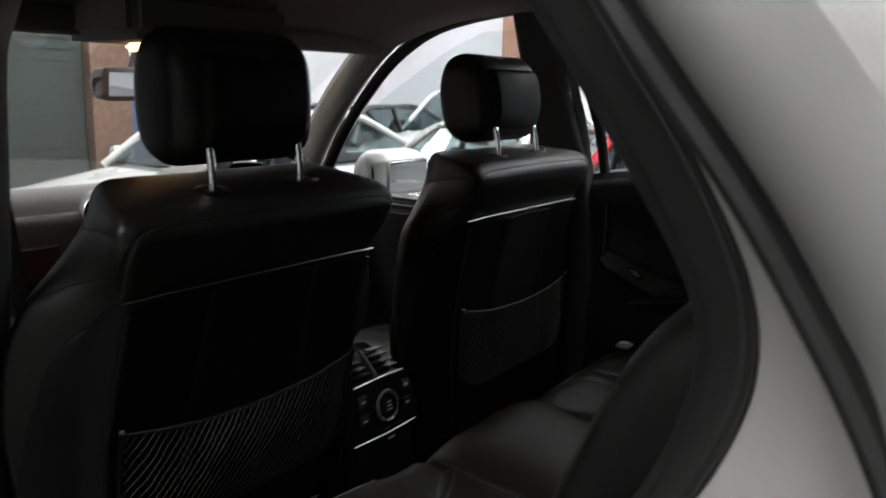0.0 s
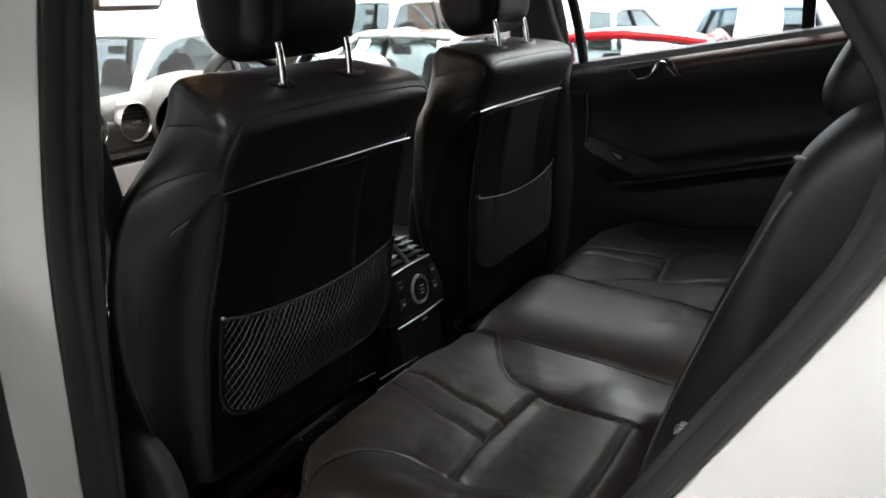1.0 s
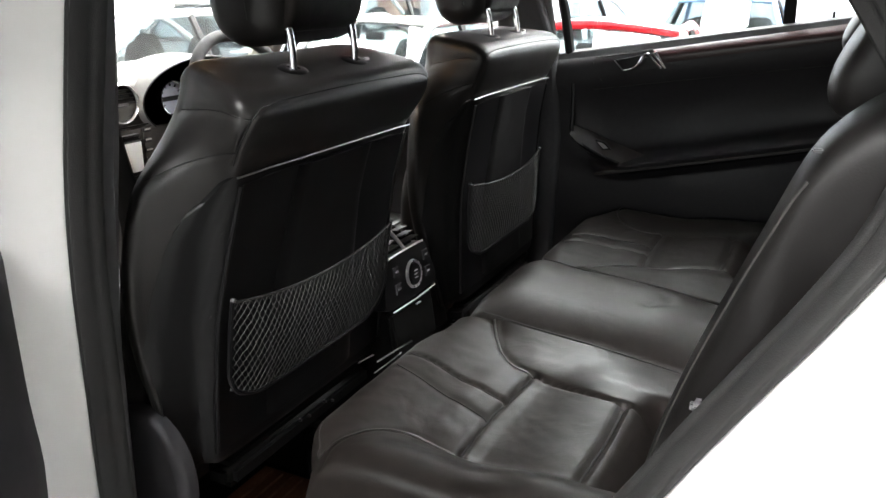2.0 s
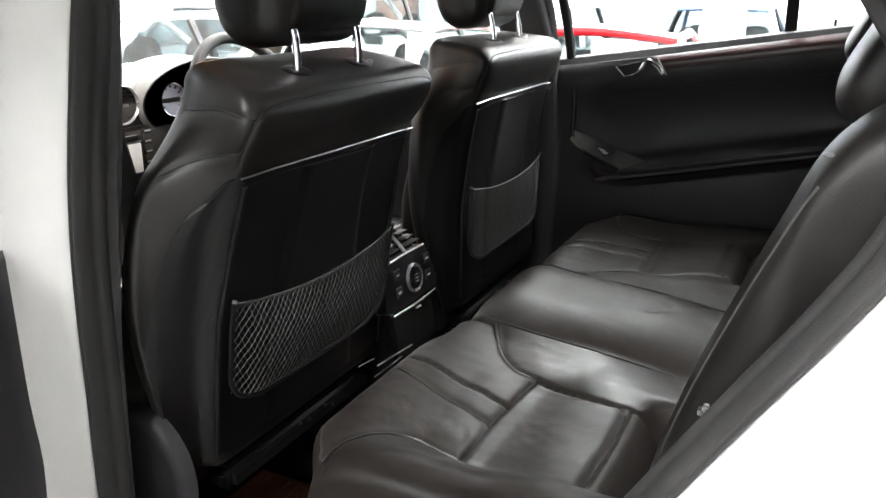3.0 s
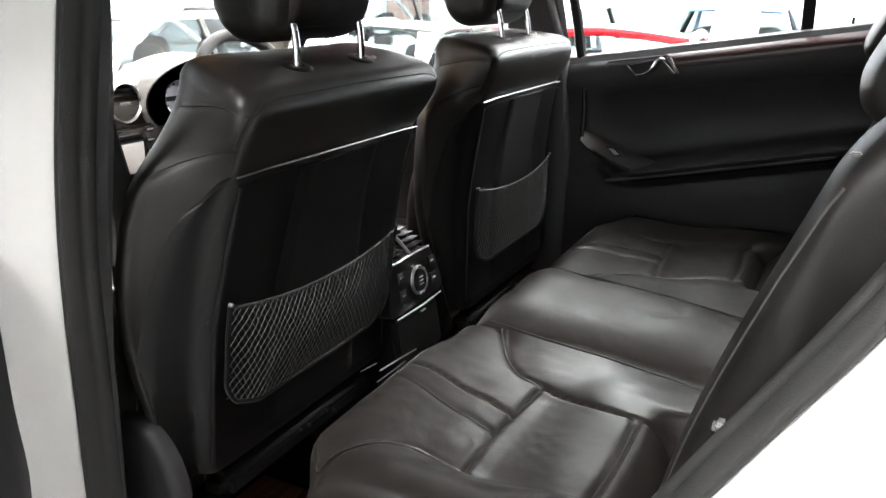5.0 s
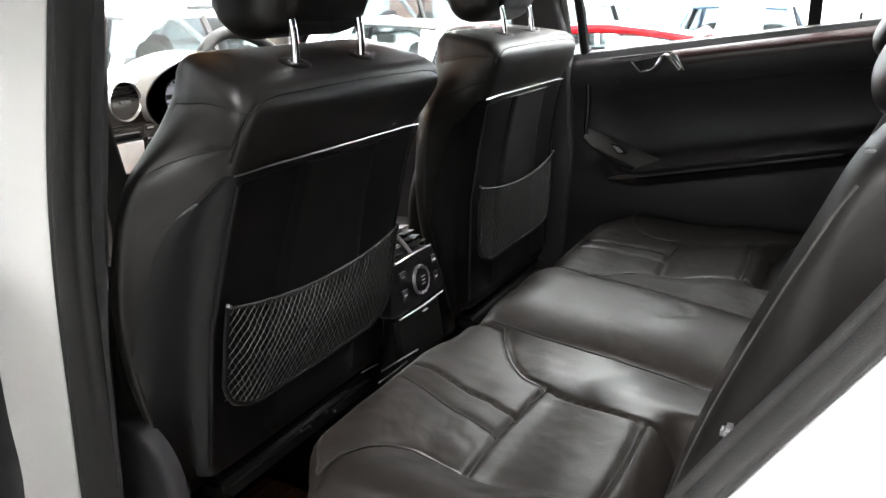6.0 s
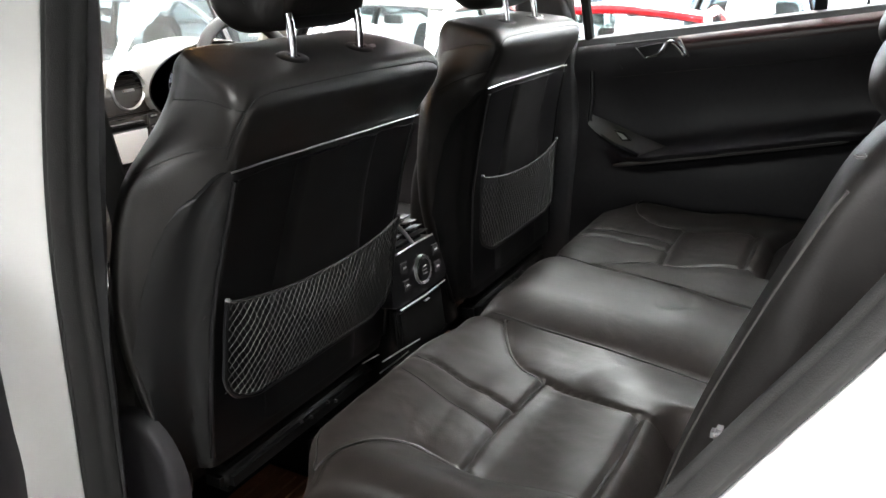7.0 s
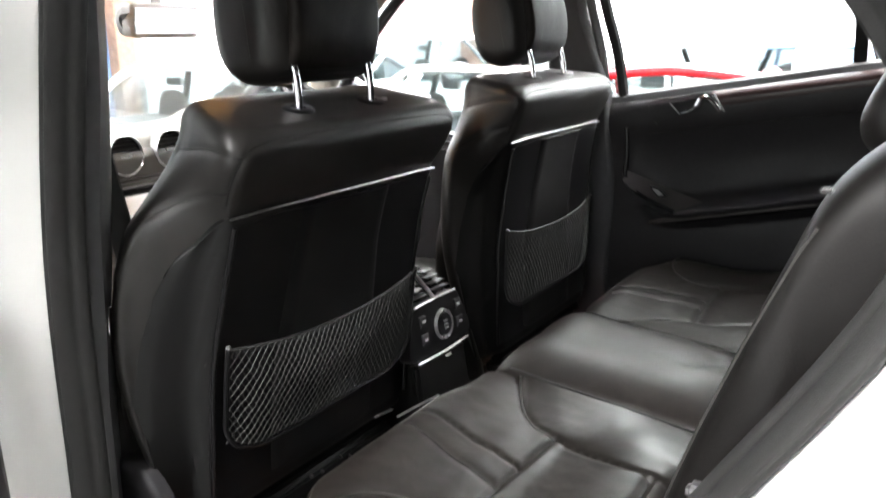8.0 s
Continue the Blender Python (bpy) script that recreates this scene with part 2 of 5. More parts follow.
def smooth_path(pts, n=6, closed=False):
    """Catmull-Rom through the points."""
    pts = [Vector(p) for p in pts]
    out = []
    m = len(pts)
    for i in range(m if closed else m - 1):
        if closed:
            p0, p1, p2, p3 = pts[i - 1], pts[i], pts[(i + 1) % m], pts[(i + 2) % m]
        else:
            p0, p1, p2, p3 = pts[max(i - 1, 0)], pts[i], pts[i + 1], pts[min(i + 2, m - 1)]
        for k in range(n):
            t = k / n
            out.append(0.5 * ((2 * p1) + (p2 - p0) * t + (2 * p0 - 5 * p1 + 4 * p2 - p3) * t * t + (3 * p1 - p0 - 3 * p2 + p3) * t ** 3))
    if not closed:
        out.append(pts[-1])
    return out


def soft(x, xs, ys, d=0.012):
    """Interpolated and smoothed over 2 d."""
    return sum(float(np.interp(x + d * k, xs, ys)) for k in (-1, -0.5, 0, 0.5, 1)) / 5


def creased(bm, lines, depth=0.0026, width=0.0035, puff=0.0013, reach=0.011):
    """Sink stitched creases into a skin along polylines, with the leather swelling beside them."""
    bm.normal_update()
    vs = list(bm.verts)
    co = np.array([v.co for v in vs])
    best = np.full(len(vs), 9.0)
    for line in lines:
        for a, b in zip(line[:-1], line[1:]):
            a, d = np.array(a), np.array(b) - np.array(a)
            t = np.clip(((co - a) @ d) / max(1e-12, float(d @ d)), 0, 1)
            best = np.minimum(best, np.linalg.norm(co - a - t[:, None] * d, axis=1))
    for v, r in zip(vs, best):
        if r < 0.05:
            v.co += v.normal * float(puff * math.exp(-((r - reach) / 0.008) ** 2) - depth * math.exp(-(r / width) ** 2))
    return bm


def rounded_extrude(profile, w, r, sub=5, steps=6):
    """A side profile (y, z) carried from -w to w along x, with its ends rounded off by r."""
    pr = smooth_path([(0, y, z) for y, z in profile], sub, True)
    n = len(pr)
    area = sum(pr[i].y * pr[(i + 1) % n].z - pr[(i + 1) % n].y * pr[i].z for i in range(n))
    nor = []
    for i in range(n):
        d = pr[(i + 1) % n] - pr[i - 1]
        m = Vector((0, d.z, -d.y)).normalized()
        nor.append(m if area > 0 else -m)
    xs = [(-w + r * (1 - math.cos(a)), r * (1 - math.sin(a))) for a in np.linspace(0.05, math.pi / 2, steps)]
    xs += [(-w + r + (2 * w - 2 * r) * k / 6, 0.0) for k in range(1, 6)]
    xs += [(-x, q) for x, q in xs[steps - 1::-1]]
    return loft([[(x, p.y - m.y * q, p.z - m.z * q) for p, m in zip(pr, nor)] for x, q in xs])


def sm(a, b, v):
    t = max(0.0, min(1.0, (v - a) / (b - a)))
    return t * t * (3 - 2 * t)


def interp(x, xs, ys):
    return float(np.interp(x, xs, ys))


def pillow(profile, width, n=6.0, stations=22, sub=5, shift=None, taper=None):
    """A cushion-like body: a closed side profile (y, z) carried across x = -width(z)..width(z), shrinking roundly at both ends."""
    pr = smooth_path([(0, y, z) for y, z in profile], sub, True)
    c = sum(pr, Vector()) / len(pr)
    rings = []
    for i in range(stations + 1):
        s = -math.cos(math.pi * i / stations)
        s = math.copysign(abs(s) ** 0.75, s)
        k = max(0.02, (1 - min(1, abs(s)) ** n)) ** (1 / n) if abs(s) < 1 else 0.25
        ring = []
        for p in pr:
            q = c + (p - c) * k
            x = s * width(p.z) * (taper(p.y) if taper else 1.0)
            ring.append((x, q.y + (shift(x, q.z) if shift else 0), q.z))
        rings.append(ring)
    return loft(rings)


def subsurf(ob, level=1):
    m = ob.modifiers.new("round", "SUBSURF")
    m.levels = m.render_levels = level
    return ob


def lathe(profile, n=32, axis="z", at=(0, 0, 0), bm=None):
    """Turns (radius, height) points round an axis."""
    rings = []
    for k in range(n):
        a = 2 * math.pi * k / n
        ring = []
        for r, h in profile:
            u, v = r * math.cos(a), r * math.sin(a)
            p = {"z": (u, v, h), "y": (u, h, v), "x": (h, u, v)}[axis]
            ring.append(Vector(p) + Vector(at))
        rings.append(ring)
    bm = bm or bmesh.new()
    vs = [[bm.verts.new(p) for p in g] for g in rings]
    m = len(profile)
    for k in range(n):
        a, b = vs[k], vs[(k + 1) % n]
        for i in range(m - 1):
            bm.faces.new((a[i], a[i + 1], b[i + 1], b[i]))
    bmesh.ops.remove_doubles(bm, verts=bm.verts, dist=1e-6)
    return bm


def snapped(pts, tree, out=0.0):
    """Points carried to the nearest place on a surface, out metres proud of it."""
    res = []
    for p in pts:
        loc, nor, _, _ = tree.find_nearest(Vector(p))
        res.append(loc + nor * out)
    for _ in range(2):
        res = [res[0]] + [(a + b * 2 + c) / 4 for a, b, c in zip(res, res[1:], res[2:])] + [res[-1]]
    return res


def surface_of(bm, m=Matrix()):
    from mathutils.bvhtree import BVHTree
    bmesh.ops.recalc_face_normals(bm, faces=bm.faces)
    return BVHTree.FromBMesh(bm)


def turned(ob, m):
    ob.data.transform(m)
    return ob


# ---- the hall ----------------------------------------------------------
HX0, HX1, HY0, HY1, HZ = -7.0, 13.0, -9.0, 11.0, 5.2
GROUND = -0.14
tagged(link("floor", box(HX0 - 30, HX1 + 30, HY0 - 30, HY1 + 30, GROUND - 0.2, GROUND), FLOORM, smooth=False), "pale grey polished concrete showroom floor", "floor", kind="structure")


def hall_wall(name, x0, x1, y0, y1, material, label):
    return tagged(link(name, box(x0, x1, y0, y1, GROUND, HZ), material, smooth=False), label, "wall", kind="structure")


hall_wall("wall_east", HX1, HX1 + 0.25, HY0, HY1, WALLM, "pale blue-white sheeted showroom wall")
hall_wall("wall_north", HX0, HX1 + 0.25, HY1, HY1 + 0.25, WALLM, "pale blue-white sheeted showroom wall")
# the west wall is out of view; its wide glazed opening is added for the fill lamp
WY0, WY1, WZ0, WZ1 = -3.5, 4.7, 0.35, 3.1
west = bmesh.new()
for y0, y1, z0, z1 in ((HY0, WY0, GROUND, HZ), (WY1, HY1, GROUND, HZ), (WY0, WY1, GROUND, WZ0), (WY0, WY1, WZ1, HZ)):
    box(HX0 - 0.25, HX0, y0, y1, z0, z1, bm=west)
tagged(link("wall_west", west, WALLG, smooth=False), "plain grey showroom wall round the added window", "wall", kind="structure")
shop = tagged(empty("fill_window", HX0 - 0.12, (WY0 + WY1) / 2, WZ0), "unseen wide window with grey metal frames, added for fill light", "window", kind="structure")
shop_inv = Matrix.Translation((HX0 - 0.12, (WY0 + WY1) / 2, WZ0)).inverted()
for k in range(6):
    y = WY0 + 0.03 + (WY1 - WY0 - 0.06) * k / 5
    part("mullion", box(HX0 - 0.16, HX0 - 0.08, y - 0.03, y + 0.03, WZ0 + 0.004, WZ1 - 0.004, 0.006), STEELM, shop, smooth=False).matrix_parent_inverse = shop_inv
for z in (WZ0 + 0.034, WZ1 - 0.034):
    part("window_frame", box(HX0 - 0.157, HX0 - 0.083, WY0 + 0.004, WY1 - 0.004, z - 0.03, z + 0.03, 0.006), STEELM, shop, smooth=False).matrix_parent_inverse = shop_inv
hall_wall("wall_south", HX0, HX1 + 0.25, HY0 - 0.25, HY0, WALLG, "plain grey showroom wall")
tagged(link("ceiling", box(HX0 - 0.25, HX1 + 0.25, HY0 - 0.25, HY1 + 0.25, HZ, HZ + 0.2), WALLW, smooth=False), "white showroom ceiling", "ceiling", kind="structure")


def light_panel():
    e = empty("ceiling_light", 0, 0, 0)
    fr = bmesh.new()
    for a in ((-1.6, -1.54, -0.65, 0.65), (1.54, 1.6, -0.65, 0.65), (-1.54, 1.54, -0.65, -0.59), (-1.54, 1.54, 0.59, 0.65)):
        box(*a, -0.10, 0.0, bm=fr)
    part("frame", fr, STEELM, e, smooth=False)
    part("diffuser", box(-1.54, 1.54, -0.59, 0.59, -0.07, -0.03), TUBE, e, "glowing white diffuser", smooth=False)
    return tagged(e, "bright white rectangular ceiling light panel, unseen, added to light the hall", "ceiling light", "ceiling lights of the hall")


lp = light_panel()
first = True
# unseen rows set by the light they give; x = -4.8 fills the body side
for gx in (-4.8, 1.9, 3.6, 6.6, 9.6):
    for gy in (-5.5, -2.2, 1.2, 5.0, 8.6):
        if (gx < 0 and (gy < -4 or gy > 4)) or (gx == 1.9 and gy > 1):
            continue
        m = Matrix.Translation((gx, -0.7 if gx < 0 and gy < 0 else gy, HZ - 0.004))
        if first:
            lp.matrix_basis = m
            first = False
        else:
            copy_thing(lp, m)


# ---- the car: body round the door opening --------------------------------
# inner line of the rubber seal and outer edge of the painted jamb, as (y, z), going round the opening
SEAL = [(0.09, 0.56), (0.098, 0.66), (0.098, 0.80), (0.094, 0.92), (0.090, 1.06), (0.076, 1.18), (0.050, 1.30), (0.026, 1.40), (0.005, 1.50), (-0.08, 1.575),
        (-0.20, 1.60), (-0.34, 1.59), (-0.46, 1.56), (-0.55, 1.51), (-0.615, 1.452), (-0.655, 1.402), (-0.683, 1.358), (-0.698, 1.318),
        (-0.700, 1.285), (-0.690, 1.248), (-0.668, 1.200), (-0.635, 1.140), (-0.600, 1.083), (-0.556, 1.010), (-0.50, 0.915), (-0.43, 0.80),
        (-0.36, 0.69), (-0.29, 0.59), (-0.20, 0.53), (-0.08, 0.51), (0.04, 0.52)]
JAMB = [(0.135, 0.48), (0.140, 0.62), (0.140, 0.80), (0.136, 0.92), (0.132, 1.06), (0.118, 1.18), (0.094, 1.30), (0.07, 1.41), (0.05, 1.535), (-0.06, 1.63),
        (-0.20, 1.66), (-0.36, 1.648), (-0.50, 1.61), (-0.595, 1.555), (-0.662, 1.495), (-0.705, 1.445), (-0.745, 1.395), (-0.785, 1.340),
        (-0.80, 1.285), (-0.79, 1.235), (-0.762, 1.180), (-0.722, 1.118), (-0.684, 1.058), (-0.640, 0.985), (-0.585, 0.885), (-0.51, 0.765),
        (-0.44, 0.655), (-0.36, 0.545), (-0.24, 0.455), (-0.08, 0.42), (0.06, 0.42)]


def lean(z):
    """How far the body side leans in towards the roof."""
    return 0.0 if z < 1.43 else 0.55 * (z - 1.43) ** 1.2


def round_loop(table, n=4):
    return [(p.y, p.z) for p in smooth_path([(0, y, z) for y, z in table], n, True)]


SEAL_S, JAMB_S = round_loop(SEAL), round_loop(JAMB)
# behind the rear seat the black lining reaches further into the opening
LINING = [0, 0, 0, 0, 0, 0, 0, 0, 0, 0, 0, 0, 0.010, 0.022, 0.030, 0.032, 0.030, 0.022, 0.014, 0.006, 0, 0, 0, 0, 0, 0, 0, 0, 0, 0, 0]
LINING_S = [p.y for p in smooth_path([(0, d, 0) for d in LINING], 4, True)]


def band(steps):
    """A skin round the opening; each step: share of the way from seal to jamb line, extra metres outwards past the jamb, x."""
    cy, cz = -0.28, 1.05
    rings = []
    for share, extra, x0 in steps:
        ring = []
        for (a, b), (c, d), w in zip(SEAL_S, JAMB_S, LINING_S):
            x = x0
            # towards the front pillar the flange stands further out
            f = max(0.0, min(1.0, (a + 0.12) / 0.16))
            f = f * f * (3 - 2 * f)
            sh = share * (1 - 0.22 * f) if 0 < share < 0.45 else share
            y, z = a + (c - a) * sh, b + (d - b) * sh
            if w > 0 and share < 0.3 and x > -0.685:
                inward = Vector((a - c, b - d)).normalized() * w * (1 - share / 0.3)
                y, z = y + inward.x, z + inward.y
            if extra:
                out = Vector((c - cy, d - cz)).normalized()
                y, z = y + out.x * extra, z + out.y * extra
                x = x0 + 0.22 * max(0.0, z - 1.22) * min(1.0, extra / 0.14)
            ring.append((x + lean(z) - 0.033 * f * max(0.0, min(1.0, (x + 0.80) / 0.1)), y, z))
        rings.append(ring)
    return loft(rings, True, False)


body = tagged(empty("car_body", 0, 0, 0), "pale silver SUV body with open rear door and black seals", "car body")
paint = part("side_panel", band([(0.24, 0, -0.672), (0.31, 0, -0.688), (0.50, 0, -0.712), (0.80, 0, -0.752), (0.93, 0, -0.79), (1.0, 0.004, -0.818), (1.0, 0.018, -0.850),
                                 (1.0, 0.042, -0.878), (1.0, 0.09, -0.897), (1.0, 0.18, -0.908), (1.0, 0.30, -0.912), (1.0, 0.42, -0.908)]), PAINT, body, "pale silver painted body side")
subsurf(paint)
# the seal: a soft double bead
seal = part("door_seal", band([(0.16, 0, -0.646), (0.08, 0, -0.648), (0.04, 0, -0.653), (0.05, 0, -0.659), (0.10, 0, -0.664), (0.13, 0, -0.668), (0.11, 0, -0.673), (0.14, 0, -0.680), (0.20, 0, -0.688), (0.25, 0, -0.692), (0.27, 0, -0.690), (0.29, 0, -0.693), (0.32, 0, -0.696), (0.335, 0, -0.690), (0.32, 0, -0.680)]), RUBBER, body, "black rubber door seal")
subsurf(seal)


rail = smooth_path([(x + lean(z), y, z) for x, y, z in [(-0.800, -0.50, 1.602), (-0.800, -0.60, 1.535), (-0.800, -0.660, 1.484), (-0.800, -0.702, 1.437), (-0.801, -0.725, 1.409),
                    (-0.803, -0.751, 1.377), (-0.806, -0.774, 1.344), (-0.810, -0.791, 1.318), (-0.815, -0.806, 1.29), (-0.820, -0.822, 1.26)]], 5)
part("outer_weatherstrip", tube(rail, 0.0068, 8, flat=0.8), RUBBER, body, "black rubber strip along the door frame")

# inner trim of the near pillars and roof
part("pillar_trim", band([(0.14, 0, -0.652), (0.10, 0, -0.650), (0.18, 0, -0.646), (0.4, 0, -0.642), (0.9, 0, -0.636), (2.2, 0, -0.620)]), TRIMGREY, body, "dark pillar trim")
cover = []
for z in np.linspace(0.52, 1.58, 24):
    sy = interp(z, [0.52, 0.66, 0.92, 1.06, 1.18, 1.30, 1.40, 1.50, 1.58], [0.09, 0.098, 0.094, 0.090, 0.076, 0.050, 0.026, 0.005, -0.01])
    ye = interp(z, [0.52, 0.95, 1.12, 1.20, 1.29, 1.37, 1.45, 1.58], [0.20, 0.180, 0.154, 0.138, 0.125, 0.116, 0.108, 0.10])
    k = lean(z)
    cover.append([(x + k, y, z) for x, y in ((-0.652, max(sy + 0.020, ye - 0.056)), (-0.630, ye - 0.032), (-0.612, ye - 0.010), (-0.600, ye + 0.004), (-0.596, ye + 0.03), (-0.606, ye + 0.07), (-0.66, ye + 0.09), (-0.67, sy + 0.04))])
part("centre_pillar_cover", loft(cover), TRIMGREY, body, "dark inner cover of the centre pillar")
ws = [(y, z) for y, z in [(-0.95, 1.60), (-0.6, 1.63), (0.0, 1.64), (0.36, 1.615), (0.62, 1.535)]]
rf = []
for y, z in smooth_path([(0, a, b) for a, b in ws], 4) and [(p.y, p.z) for p in smooth_path([(0, a, b) for a, b in ws], 4)]:
    rf.append([(x, y, z - 0.05 * abs(x / 0.62) ** 4) for x in np.linspace(-0.62, 0.62, 17)])
hl = loft(rf, False, False)
ob = part("headliner", hl, HEADLINER, body, "grey cloth headliner")
so = ob.modifiers.new("thick", "SOLIDIFY")
so.thickness = 0.02
so.offset = 1
rf2 = [[(x * 1.12, y - 0.03, z + 0.075) for x, y, z in r] for r in rf]
ob = part("roof_skin", loft(rf2, False, False), PAINT, body, "pale silver roof")
so = ob.modifiers.new("thick", "SOLIDIFY")
so.thickness = 0.012

# floor, tunnel, firewall, boot
part("floor_pan", box(-0.80, 0.80, -1.0, 1.25, 0.36, 0.42), CARPET, body, "black carpeted floor", smooth=False)
part("sill", box(-0.74, -0.60, -0.40, 0.9, 0.40, 0.50, 0.015), PLASTIC, body)
part("transmission_tunnel", box(-0.15, 0.15, -0.7, 1.2, 0.40, 0.52, 0.04, 3), CARPET, body)
part("firewall", box(-0.80, 0.80, 1.22, 1.28, 0.36, 1.02), PLASTIC, body, smooth=False)
part("boot_wall", box(-0.70, 0.70, -1.0, -0.96, 0.36, 1.15), CARPET, body, smooth=False)
part("rear_side_trim", box(-0.72, -0.625, -1.0, -0.62, 0.40, 1.02, 0.02), PLASTIC, body)

# unseen closures added to stop light leaking into the cabin
part("cabin_light_stop", box(-0.62, 0.62, -1.02, -0.99, 1.15, 1.56), DARKGLASS, body, "unseen dark rear pane, added to keep light out", smooth=False)
part("rear_light_stop", box(0.62, 0.80, -1.02, -0.90, 0.36, 1.56), PLASTIC, body, smooth=False)
part("rear_light_stop", box(-0.80, -0.62, -1.02, -0.96, 0.36, 1.60), PLASTIC, body, smooth=False)
part("front_light_stop", box(-0.86, -0.80, 0.50, 1.30, 0.36, 1.16), PAINT, body, smooth=False)
# far side: pillars and roof rail
def pillar(name, pts, wid, dep, material, label=""):
    rings = []
    for (x, y, z), w in zip(pts, wid):
        rings.append([(x - dep / 2, y - w / 2, z), (x + dep / 2, y - w / 2 * 0.9, z), (x + dep / 2, y + w / 2 * 0.9, z), (x - dep / 2, y + w / 2, z)])
    return part(name, loft(rings), material, body, label)


bp = pillar("b_pillar", [(0.745, 0.11, 0.45), (0.745, 0.10, 1.0), (0.740, 0.100, 1.22), (0.70, 0.128, 1.40), (0.655, 0.160, 1.64)], [0.20, 0.20, 0.16, 0.115, 0.12], 0.06, TRIMGREY, "dark centre pillar trim")
bv = bp.modifiers.new("edge", "BEVEL")
bv.width = 0.015
bv.segments = 3
part("door_frame_seal", tube(smooth_path([(0.742, 0.030, 1.19), (0.722, 0.046, 1.32), (0.690, 0.066, 1.44), (0.650, 0.092, 1.62)], 5), 0.011, 8), GREYBIT, body, "grey door seal")
part("door_frame_seal", tube(smooth_path([(0.755, -0.006, 1.20), (0.735, 0.010, 1.32), (0.70, 0.034, 1.44), (0.66, 0.062, 1.62)], 5), 0.013, 8), GLOSS, body, "black window frame seal")
# far windscreen pillar, light cloth inside
ap = [(0.66, 0.95, 1.12), (0.648, 0.86, 1.26), (0.635, 0.745, 1.40), (0.622, 0.60, 1.525), (0.615, 0.42, 1.600), (0.612, 0.1, 1.635), (0.605, -0.3, 1.635), (0.59, -0.9, 1.60)]
part("windscreen_pillar", tube(smooth_path(ap, 5), [0.050] * 16 + [0.042] * 20, 10, flat=0.7), TRIMLIGHT, body, "light cloth windscreen pillar trim")
part("window_edge_seal", tube(smooth_path([(x + 0.030, y - 0.048, z - 0.028) for x, y, z in ap], 5), 0.016, 8), GLOSS, body, "black window edge seal")
apn = [(-x, y, z) for x, y, z in ap[:5]]
part("windscreen_pillar", tube(smooth_path(apn, 5), 0.05, 10, flat=0.7), TRIMLIGHT, body)
hd = [(x, 0.60 + 0.03 * (1 - (x / 0.6) ** 2), 1.520) for x in np.linspace(-0.6, 0.6, 9)]
part("windscreen_header", tube(hd, 0.032, 10), HEADLINER, body)

# windscreen
wsr = []
for k in range(7):
    t = k / 6
    wsr.append([(x * (1 - 0.10 * t), 1.40 - 0.78 * t + 0.10 * (1 - (x / 0.7) ** 2) * (1 - t * 0.7), 1.06 + 0.50 * t) for x in np.linspace(-0.70, 0.70, 13)])
g = part("windscreen", loft(wsr, False, False), GLASS, body, "clear windscreen glass")
g.visible_shadow = False
# scuttle and bonnet beyond the windscreen
bn = []
for k in range(10):
    t = k / 9
    bn.append([(x, 1.38 + 0.98 * t, 1.01 - 0.02 * t - 0.14 * t ** 3 - 0.10 * abs(x / 0.85) ** 3) for x in np.linspace(-0.85, 0.85, 15)])
ob = part("bonnet", loft(bn, False, False), PAINT, body, "pale silver bonnet")
so = ob.modifiers.new("thick", "SOLIDIFY")
so.thickness = 0.01

# rest of the outer body
def flank(s):
    rings = []
    for y in np.linspace(1.30, 2.42, 12):
        t = (y - 1.30) / 1.12
        w = s * (0.90 - 0.16 * t ** 4)
        top = 0.93 - 0.12 * t ** 2
        arch = 0.42 * max(0.0, 1 - ((y - 1.55) / 0.43) ** 2) ** 0.5
        rings.append([(w, y, 0.16 + arch), (w * 1.01, y, 0.40 + arch * 0.5), (w * 1.0, y, 0.80), (w * 0.96, y, top), (w * 0.86, y, top + 0.05)])
    o = part("front_wing", loft(rings, False, False), PAINT, body, "pale silver front wing")
    m = o.modifiers.new("thick", "SOLIDIFY")
    m.thickness = 0.015
    rings = []
    for y in np.linspace(-1.02, -2.05, 12):
        t = (-1.02 - y) / 1.03
        w = s * (0.905 - 0.10 * t ** 4)
        arch = 0.42 * max(0.0, 1 - ((y + 1.36) / 0.43) ** 2) ** 0.5
        rings.append([(w, y, 0.16 + arch), (w, y, 0.45 + arch * 0.4), (w, y, 0.95), (w * 0.98, y, 1.18), (w * 0.80, y, 1.60 - 0.06 * t)])
    o = part("rear_wing", loft(rings, False, False), PAINT, body, "pale silver rear wing")
    m = o.modifiers.new("thick", "SOLIDIFY")
    m.thickness = 0.015


for s in (-1, 1):
    flank(s)
    for y in (1.55, -1.36):
        w = part("wheel", lathe([(0.24, -0.12), (0.35, -0.12), (0.365, -0.08), (0.365, 0.08), (0.35, 0.12), (0.24, 0.12)], 32, "x", (s * 0.78, y, GROUND + 0.365)), TYRE, body, "black tyre")
        part("rim", lathe([(0.0, s * 0.06), (0.10, s * 0.09), (0.20, s * 0.06), (0.25, s * 0.11)], 24, "x", (s * 0.78, y, GROUND + 0.365)), RIM, w, "alloy rim")
part("front_bumper", box(-0.74, 0.74, 2.36, 2.48, 0.14, 0.92, 0.06, 3), PAINT, body)
part("rear_bumper", box(-0.80, 0.80, -2.12, -2.02, 0.18, 0.62, 0.04, 3), PAINT, body)
part("tailgate", box(-0.78, 0.78, -2.08, -2.03, 0.60, 1.15, 0.02, 2), PAINT, body)
part("tailgate_glass", box(-0.70, 0.70, -2.06, -2.04, 1.15, 1.55, 0.0), DARKGLASS, body, smooth=False)
